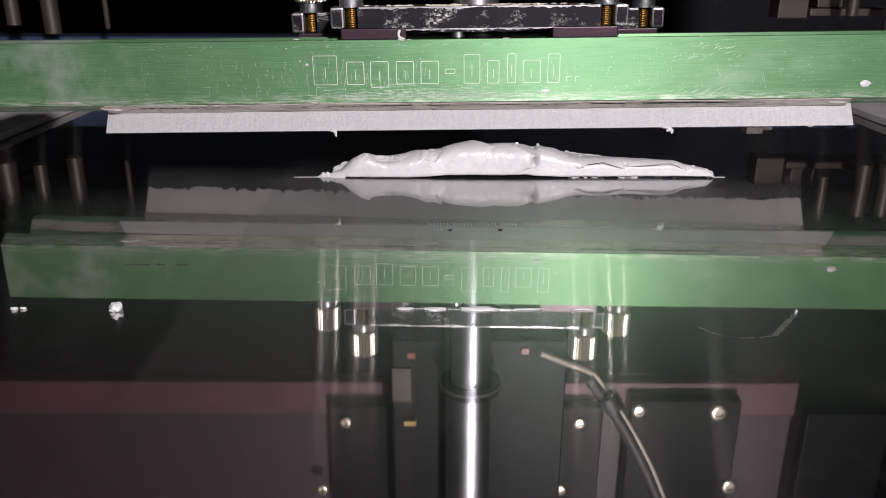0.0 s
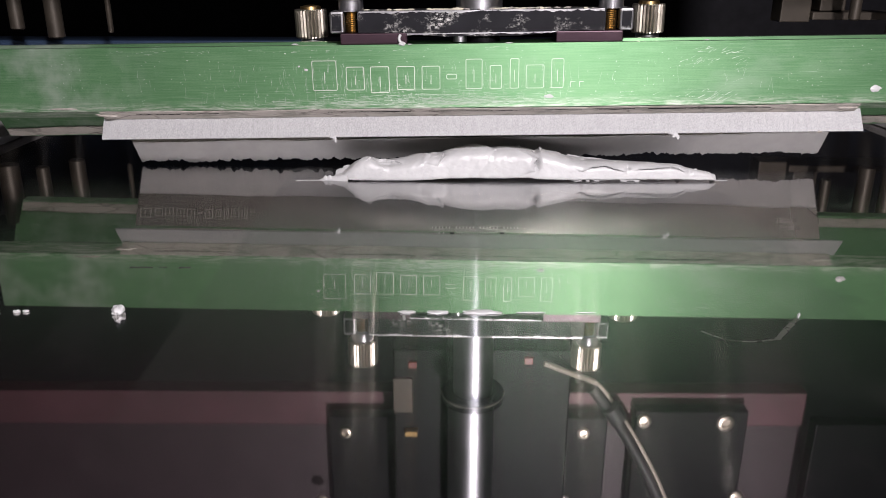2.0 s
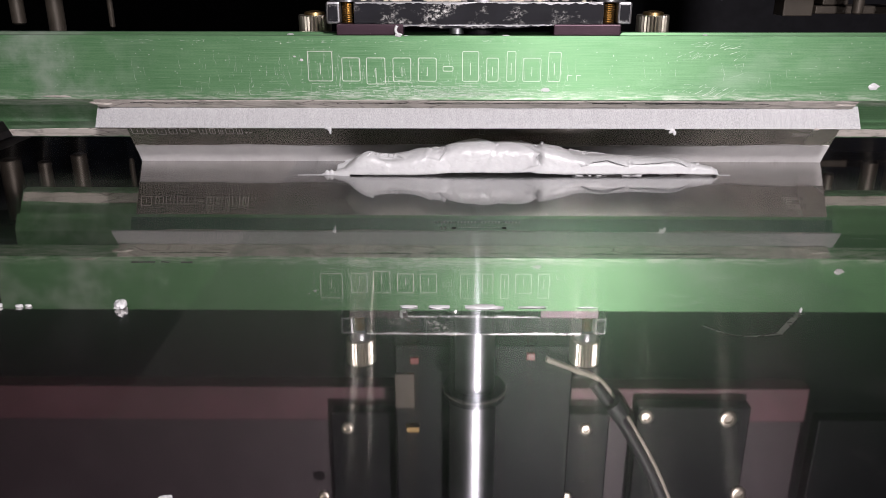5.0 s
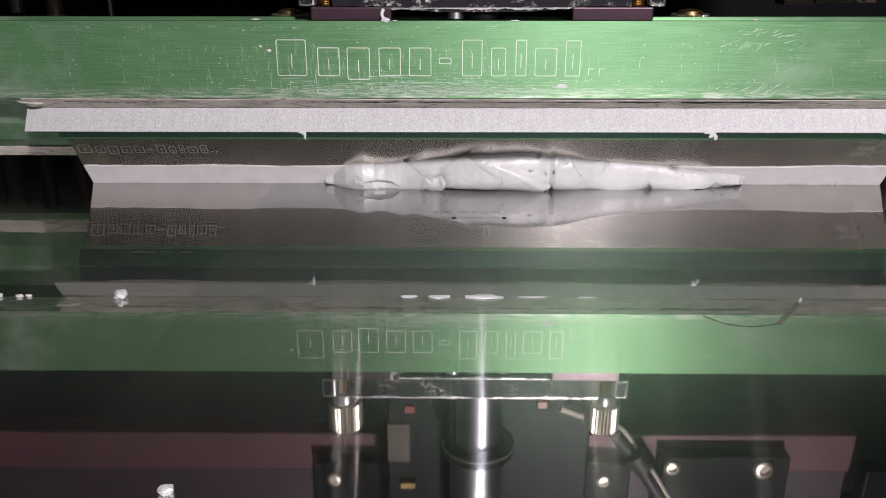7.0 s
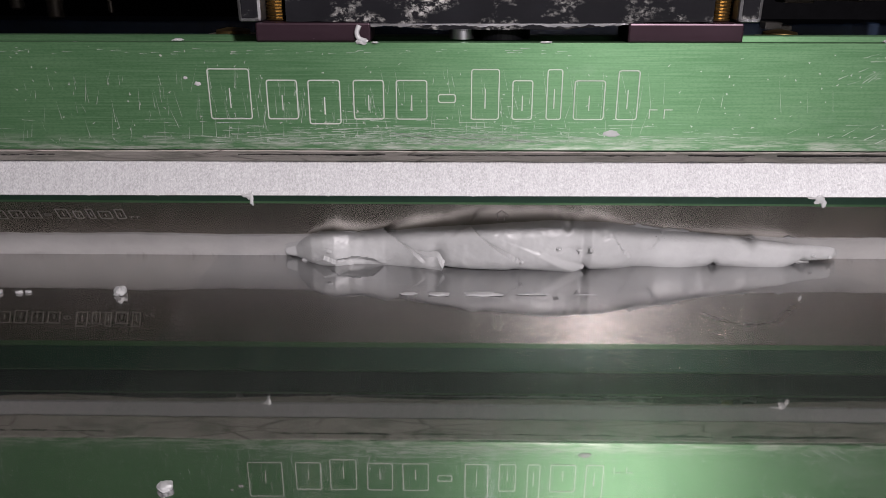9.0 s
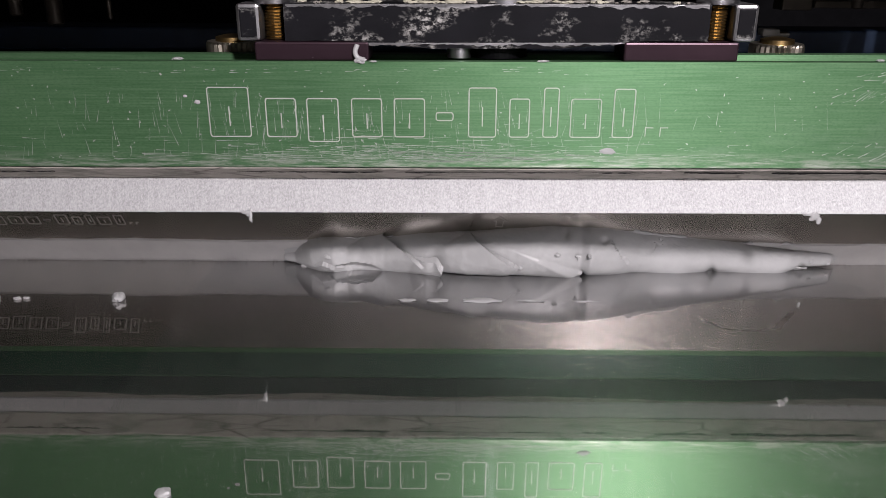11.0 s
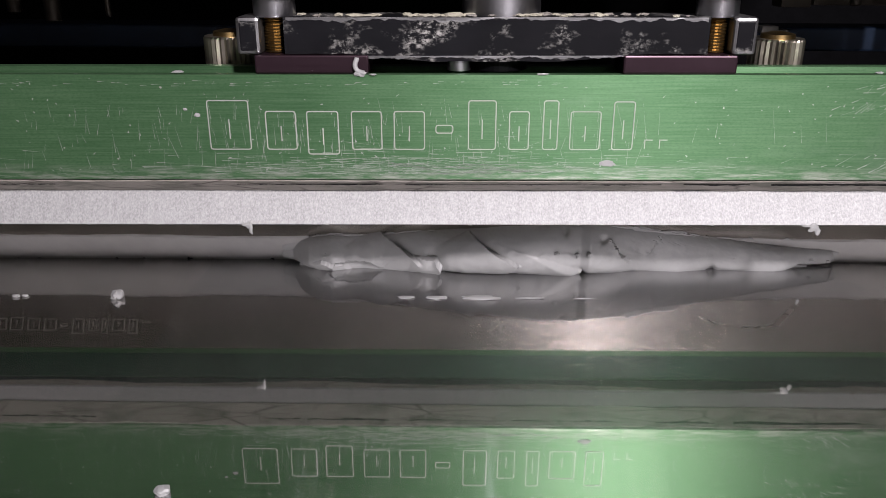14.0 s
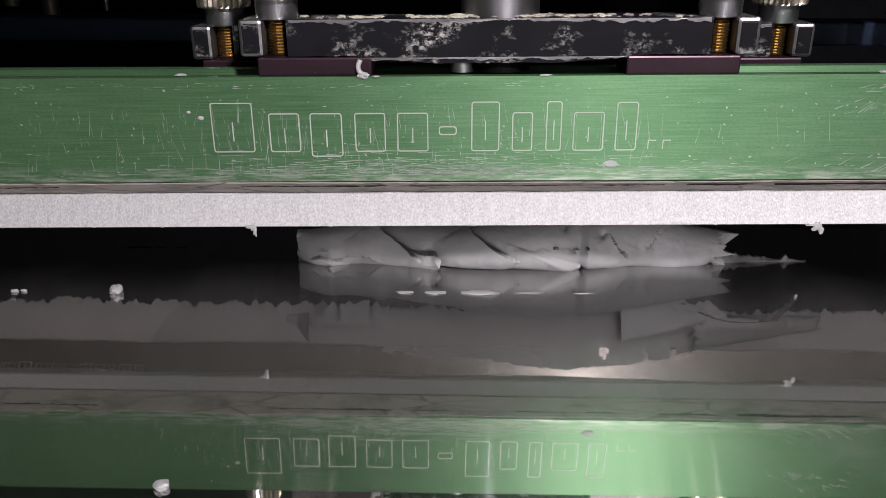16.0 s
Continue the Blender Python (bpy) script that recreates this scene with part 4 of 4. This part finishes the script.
def heap_piece(x0, x1, torn0, torn1, label):
    """One piece of the heap between x0 and x1, with ragged ends where it tears."""
    n, seg = max(24, int((x1 - x0) / 0.0005)), 150
    k = np.arange(seg) * 2 * np.pi / seg
    ragged = np.array([noise.noise(Vector((3 * math.cos(v), 3 * math.sin(v), x0 * 90))) + 0.5 * noise.noise(Vector((9 * math.cos(v), 9 * math.sin(v), x1 * 90))) for v in k])
    f = np.linspace(0, 1, n + 1)[:, None]
    x = x0 + (x1 - x0) * f + ragged[None, :] * (torn0 * (1 - f) ** 3 + torn1 * f ** 3)
    a = np.broadcast_to(k[None, :], x.shape)
    y, z, d = heap_surface(x, a)
    bm = bmesh.new()
    rings = []
    for i in range(n + 1):
        ring = []
        my, mz = y[i].mean(), z[i].mean()
        for j in range(seg):
            p = Vector((x[i, j] * 130, y[i, j] * 130, z[i, j] * 130))
            grow = d[i, j] + 0.0003 * noise.noise(p * 0.9) + 0.00014 * noise.noise(p * 3.1) + 0.00008 * noise.noise(p * 9.0)
            out = Vector((0, y[i, j] - my, z[i, j] - mz))
            size = out.length
            grow = max(grow, -0.6 * size) if size > 1e-6 else 0.0
            shrink = min(1.0, size / 0.003)
            out = out * (1 + grow * shrink / max(size, 1e-6))
            ring.append(bm.verts.new((x[i, j], my + out.y, mz + out.z)))
        rings.append(ring)
    for p, q in zip(rings, rings[1:]):
        for j in range(seg):
            bm.faces.new((p[j], p[(j + 1) % seg], q[(j + 1) % seg], q[j]))
    for ring in (rings[0], rings[-1]):
        mid = bm.verts.new(sum((v.co for v in ring), Vector()) / seg)
        for j in range(seg):
            bm.faces.new((ring[j], ring[(j + 1) % seg], mid))
    return tagged(part("paste_roll", bm, PASTE, None, "", True), label, "solder paste", "pieces of the solder paste roll")


def torn_bits(parent, spots):
    """Little tufts that stand off the heap: x, angle, size and stretch."""
    for i, (x, deg, r, st) in enumerate(spots):
        y, z, d = (float(v[0]) for v in heap_surface(np.array([x]), np.array([radians(deg)])))
        crumb("torn_bit", r, st, 120 + i, PASTE, parent, (x, y, z))


def paste_film(x0, x1, low, share, seed, label):
    """A stretched film of paste with torn edges that hangs between heap and blade; it lies along the blade's slope."""
    bm = bmesh.new()
    cols = []
    n, m = 150, 40
    for i in range(n + 1):
        f = i / n
        x = x0 + (x1 - x0) * f
        top = share * (AXIS + float(np.interp(x, *zip(*BACK)))) + wob(x, 0, seed, 90, 0.0012) + wob(x, 0, seed + 1, 420, 0.0008)
        bot = low + 0.0055 * f ** 1.5 + wob(x, 0, seed + 2, 120, 0.0022) + wob(x, 0, seed + 3, 500, 0.0016)
        cols.append([bm.verts.new((x, -BLADE_SLOPE * (bot + (top - bot) * j / m) - 0.0003 - wob(x, j * 0.0006, seed + 4, 260, 0.0002), bot + (top - bot) * j / m)) for j in range(m + 1)])
    for p, q in zip(cols, cols[1:]):
        for j in range(m):
            c = (p[j].co + q[j + 1].co) / 2
            edge = (c.x - x0) / (x1 - x0)
            if noise.noise(Vector((c.x * 210, c.z * 320, seed))) + 0.5 * noise.noise(Vector((c.x * 700, c.z * 900, seed))) < 0.75 - 0.75 * max(0.0, edge - 0.35):
                bm.faces.new((p[j], q[j], q[j + 1], p[j + 1]))
    bmesh.ops.delete(bm, geom=[v for v in bm.verts if not v.link_faces], context="VERTS")
    back = bmesh.ops.extrude_face_region(bm, geom=bm.faces[:])["geom"]
    bmesh.ops.translate(bm, verts=[v for v in back if isinstance(v, bmesh.types.BMVert)], vec=(0, 0.0003, 0.0002))
    return tagged(part("paste_film", bm, PASTE, None, "", True), label, "solder paste", "pieces of the solder paste roll")


heap = heap_piece(-0.0475, 0.0905, 0.0010, 0.0055, "pale grey wet roll of solder paste, folded and smooth, on stencil")
heap_end = heap_piece(-0.0535, -0.0462, 0.0006, 0.0012, "thin torn end of the pale solder paste roll")
heap_tail = heap_piece(0.0855, 0.1300, 0.0030, 0.0006, "tapered tail of the pale solder paste roll")
torn_bits(heap, [(0.0352, 90, 0.0008, (1.2, 0.8, 1.2)), (0.0455, 92, 0.0010, (0.8, 0.8, 1.5)), (0.0420, 96, 0.0006, (1.6, 0.8, 0.8)), (-0.0380, 88, 0.0009, (1.6, 1, 0.8)), (0.0240, 186, 0.0006, (2.6, 1, 0.7)),
                 (0.0420, 100, 0.0005, (0.7, 1.6, 1)), (0.0235, 118, 0.0008, (1.2, 1, 1)), (-0.0070, 112, 0.0008, (1.2, 1, 1))])
torn_bits(heap_tail, [(0.1200, 100, 0.0006, (1.4, 1, 0.8)), (0.1262, 120, 0.0006, (1.2, 1, 1))])
film_right = paste_film(0.0600, 0.0960, 0.0010, 0.92, 3, "stretched grey paste film torn along its edge")
film_tail = paste_film(0.0840, 0.1240, 0.0008, 0.92, 5, "stretched grey paste film torn along its edge")
film_blade = paste_film(-0.0500, 0.1150, 0.0040, 0.90, 12, "uneven film of grey paste on a squeegee blade")
film_left = paste_film(-0.0250, -0.0440, 0.0040, 0.92, 8, "stretched grey paste film torn along its edge")


def residue(points, label):
    """Low torn rest of the paste that stays on the stencil: (x, half width, height)."""
    bm = bmesh.new()
    rings = []
    xs = np.linspace(points[0][0], points[-1][0], 60)
    for i, x in enumerate(xs):
        w, h = (float(np.interp(x, [p[0] for p in points], [p[k] for p in points])) for k in (1, 2))
        h *= 0.75 + 0.9 * abs(noise.noise(Vector((x * 420, 1.0, 4.0))))
        rings.append([bm.verts.new((x, w * math.cos(v) + wob(x, v, 5, 300, 0.0003), max(0.00003, h * math.sin(v)))) for v in np.linspace(0, math.pi, 9)])
    for p, q in zip(rings, rings[1:]):
        for j in range(8):
            bm.faces.new((p[j], p[j + 1], q[j + 1], q[j]))
    return tagged(part("paste_rest", bm, PASTE, None, "", True), label, "solder paste", "pieces of the solder paste roll")


rest_right = residue([(0.0860, 0.0025, 0.0040), (0.0950, 0.0016, 0.0030), (0.1060, 0.0010, 0.0016), (0.1115, 0.0007, 0.0008), (0.1130, 0.0009, 0.0034), (0.1145, 0.0006, 0.0010), (0.1200, 0.0005, 0.0004)], "low torn rest of solder paste on stencil")
rest_tip = residue([(-0.0610, 0.0004, 0.0002), (-0.0575, 0.0009, 0.0022), (-0.0540, 0.0014, 0.0024), (-0.0500, 0.0024, 0.0040), (-0.0470, 0.0030, 0.0050)], "thin torn tip of pale solder paste on stencil")
rest_left = residue([(-0.0480, 0.0005, 0.0004), (-0.0460, 0.0012, 0.0026), (-0.0440, 0.0014, 0.0040), (-0.0420, 0.0010, 0.0020)], "low torn rest of solder paste on stencil")


# ---- things on the stencil ----
def build_stencil_things():
    for i, (x, y, r, st) in enumerate([(-0.0975, 0.2144, 0.0017, (1.0, 1.1, 0.9)), (-0.0539, 0.1246, 0.0014, (1.0, 1.0, 0.6)), (-0.128, 0.2146, 0.0007, (1.6, 1.0, 0.7)), (-0.134, 0.2146, 0.0009, (1.0, 1.0, 0.7)),
                                    (-0.1255, 0.2150, 0.0006, (1.6, 1.0, 0.7))]):
        tagged(crumb("paste_crumb", r, st, 80 + i, PASTE, None, (x, y, r * st[2] * 0.7)), "small pale crumb of paste on the stencil", "paste crumb", "crumbs on the stencil")
    for i, (x, r, st) in enumerate([(-0.0117, 0.0012, (1.9, 0.8, 0.25)), (-0.0023, 0.0014, (2.4, 0.8, 0.25)), (0.0110, 0.0017, (3.4, 0.8, 0.3)), (0.0256, 0.0006, (7.0, 0.6, 0.3)), (0.042, 0.0003, (9.0, 0.6, 0.4))]):
        tagged(crumb("paste_streak", r, st, 90 + i, PASTE, None, (x, 0.2156, 0.0002)), "thin pale streak of paste on the stencil", "paste streak", "streaks on the stencil")
    tagged(part("paste_streak", ragged_flat([(0.1060, 0.2160), (0.1040, 0.2125)], 0.0005), PASTE, None, "", True), "short pale streak of paste on the stencil", "paste streak", "streaks on the stencil")
    tagged(part("paste_trace", ragged_flat([(0.1040, 0.2125), (0.0985, 0.2060), (0.0925, 0.1985)], 0.0011, 0.00003), DULL), "dull dry smear on the stencil", "dry smear", "streaks on the stencil")
    tagged(part("paste_trace", ragged_flat([(0.0925, 0.1985), (0.0840, 0.1965), (0.0770, 0.1985), (0.0730, 0.2035)], 0.0004, 0.00003), DULL), "dull dry smear on the stencil", "dry smear", "streaks on the stencil")
    tagged(part("paste_line", ragged_flat([(-0.0720, 0.3685), (-0.0580, 0.3690)], 0.0007), PASTE), "hair-thin line of paste", "paste streak", "streaks on the stencil")
    tagged(part("paste_line", ragged_flat([(0.1270, 0.3705), (0.1360, 0.3705)], 0.0007), PASTE), "hair-thin line of paste", "paste streak", "streaks on the stencil")
    for x0, x1, y0, y1, w in ((-0.1085, -0.1005, 0.2520, 0.2522, 0.0009), (-0.0985, -0.0955, 0.2526, 0.2520, 0.0006), (-0.0915, -0.0875, 0.2520, 0.2522, 0.0009)):
        tagged(part("dry_stain", ragged_flat([(x0, y0), ((x0 + x1) / 2, (y0 + y1) / 2), (x1, y1)], w, 0.00004), STAIN), "thin dark dry stain on the stencil", "dry stain", "stains on the stencil")
    # apertures cut through the sheet
    for x, y, w, d in [(0.0025, 0.2898, 0.0016, 0.0022), (0.0220, 0.2899, 0.0016, 0.0022)] + [(-0.0052 + 0.00135 * k, 0.2970, 0.0005, 0.0024) for k in range(26) if k % 7 != 6] + [(0.0045 + 0.0009 * k, 0.2905, 0.0004, 0.0008) for k in range(18)] \
            + [(-0.0025, 0.2900, 0.0006, 0.002), (-0.0008, 0.2900, 0.0006, 0.002)]:
        bm = box(x - w / 2, x + w / 2, y - d / 2, y + d / 2, -0.0005, 0.00004, 0)
        tagged(part("aperture", bm, HOLE if w > 0.001 else TICK), "tiny dark slot cut in the stencil", "aperture", "apertures of the stencil")


def ragged_flat(points, width, height=0.0003):
    """A thin uneven ribbon lying on the stencil along flat points."""
    bm = bmesh.new()
    cols = []
    for _ in range(3):
        points = [points[0]] + [(p[0] * (1 - f) + q[0] * f, p[1] * (1 - f) + q[1] * f) for p, q in zip(points, points[1:]) for f in (0.25, 0.75)] + [points[-1]]
    for i in range(len(points) - 1):
        a, b = Vector(points[i]), Vector(points[i + 1])
        d = (b - a).normalized()
        nrm = Vector((-d.y, d.x))
        for k in range(10 + (i == len(points) - 2)):
            p = a.lerp(b, k / 10)
            w = width * (0.7 + 0.5 * noise.noise(Vector((p.x * 900, p.y * 900, 2.0))))
            cols.append([bm.verts.new((*(p - nrm * w), 0.00003)), bm.verts.new((*p, height)), bm.verts.new((*(p + nrm * w), 0.00003))])
    for a, b in zip(cols, cols[1:]):
        bm.faces.new((a[0], a[1], b[1], b[0]))
        bm.faces.new((a[1], a[2], b[2], b[1]))
    return bm


build_stencil_things()


# ---- background in the machine ----
def build_background():
    # pale aluminium bars of the stencil's frame
    for nm, x0, x1 in (("stencil_frame_west", -0.300, -0.2545), ("stencil_frame_east", 0.2800, 0.326)):
        tagged(part(nm, box(x0, x1, -0.12, 0.64, 0.0002, 0.005, 0.0008), GREY), "pale aluminium bar of the stencil frame", "frame", kind="structure")
    # frames beside the stencil, from which dull rods hang
    for side, x_up, x_in, rods in ((-1, -0.41, -0.24, ((-0.345, 0.008, 0.050), (-0.318, 0.005, 0.052), (-0.290, 0.006, 0.046), (-0.249, 0.002, 0.050))), (1, 0.42, 0.24, ((0.331, 0.006, 0.050), (0.350, 0.006, 0.050), (0.300, 0.004, 0.060)))):
        f = empty("side_frame", "dull steel frame with short hanging rods beside the stencil", "machine frame", "side frames")
        part("upright", box(x_up - 0.01, x_up + 0.01, 0.59, 0.63, 0.0002, 0.110, 0.001), BLACK_PART, f)
        part("arm", box(min(x_up, x_in), max(x_up, x_in), 0.585, 0.625, 0.098, 0.110, 0.001), BLACK_PART, f)
        for x, r, z0 in rods:
            part("rod", lathe([(r * 0.7, z0), (r, z0 + 0.001), (r, 0.099)], x, 0.605, 24), POST, f, "dull brown-grey rod", True)
    shelf = empty("bracket", "dim grey metal bracket behind the squeegees", "bracket", "brackets")
    part("plate", box(0.285, 0.40, 0.64, 0.67, 0.058, 0.064, 0.001), POST, shelf)
    part("stem", box(0.385, 0.398, 0.65, 0.66, -0.1, 0.058, 0.0005), BLACK_PART, shelf)
    part("cheek", box(0.262, 0.2855, 0.645, 0.665, 0.056, 0.080, 0.001), POST, shelf)
    part("cheek", box(0.292, 0.312, 0.645, 0.665, 0.0642, 0.082, 0.001), POST, shelf)
    sensor = empty("sensor_block", "small pale block on the far rail", "sensor", "brackets")
    part("housing", box(0.258, 0.272, 0.666, 0.679, 0.034, 0.040, 0.001), PALE, sensor)
    part("lug", box(0.272, 0.281, 0.668, 0.679, 0.033, 0.037, 0.001), PALE, sensor)


build_background()


# ---- what moves ----
def at(rows, t, k):
    return float(np.interp(t, [r[0] for r in rows], [r[k] for r in rows]))


def motions():
    walk(front, [(t, pose(HEAD_X + dx, y, z, 0, -lean, 0)) for t, y, z, dx, lean in FRONT])
    walk(head, [(t, pose(HEAD_X, y, 0)) for t, y, z, dx, lean in FRONT])
    times = sorted({r[0] for r in REAR} | {r[0] for r in FRONT})
    walk(rear, [(t, pose(HEAD_X + 0.0029, at(FRONT, t, 1) + REAR_Y, at(REAR, t, 1), 0, -at(REAR, t, 2), 0)) for t in times])
    # the paste lies still until the rear blade reaches it, then rolls over once and is pushed ahead of the blade
    start_y, gap = 0.3725, 0.0056
    turns = [(0.0, 0), (5.4, 0), (6.5, 76), (7.0, 82), (9.0, 90), (16.0, 90)]
    times = (0.0, 4.0, 5.0, 5.4, 5.6, 5.8, 6.0, 6.3, 6.5, 7.0, 7.5, 8.0, 8.5, 9.0, 9.2, 11.0, 13.7, 14.0, 14.5, 15.0, 15.5, 16.0)
    # shares of the rear blade's lift by which each piece is pulled up at the end, when the ends stick to the blade and tear off
    pulls = {heap: [(13.7, 0.0), (16.0, 0.0)], heap_end: [(13.7, 0.5), (15.0, 0.7), (16.0, 1.0)], heap_tail: [(13.7, 0.0), (15.0, 0.20), (15.5, 0.28), (16.0, 0.95)],
             film_right: [(13.7, 0.5), (16.0, 0.52)], film_left: [(13.7, 0.5), (16.0, 0.52)], film_blade: [(13.7, 1.0), (16.0, 1.0)], film_tail: [(13.7, 0.6), (15.0, 0.65), (15.5, 0.62), (16.0, 1.0)]}
    for ob, shares in pulls.items():
        rows = []
        for t in times:
            edge = at(FRONT, t, 1) + REAR_Y
            lift = at(shares, t, 1) * at(REAR, t, 1) if t > 13 else 0.0
            m = pose(0, min(start_y, edge - gap), AXIS + lift, at(turns, t, 1))
            # films lie on the back of the rolled heap and go with it
            rows.append((t, m @ pose(0, 0, 0, -90) @ pose(0, gap, -AXIS) if ob.name.startswith("paste_film") else m))
        walk(ob, rows)
    for ob, ahead in ((rest_right, -0.002), (rest_left, -0.001)):
        walk(ob, [(t, pose(0, min(start_y, at(FRONT, t, 1) + REAR_Y - gap) - ahead, 0.0)) for t in times])
    walk(rest_tip, [(0.0, pose(0, start_y - 0.003, 0.0)), (16.0, pose(0, start_y - 0.003, 0.0))])


motions()
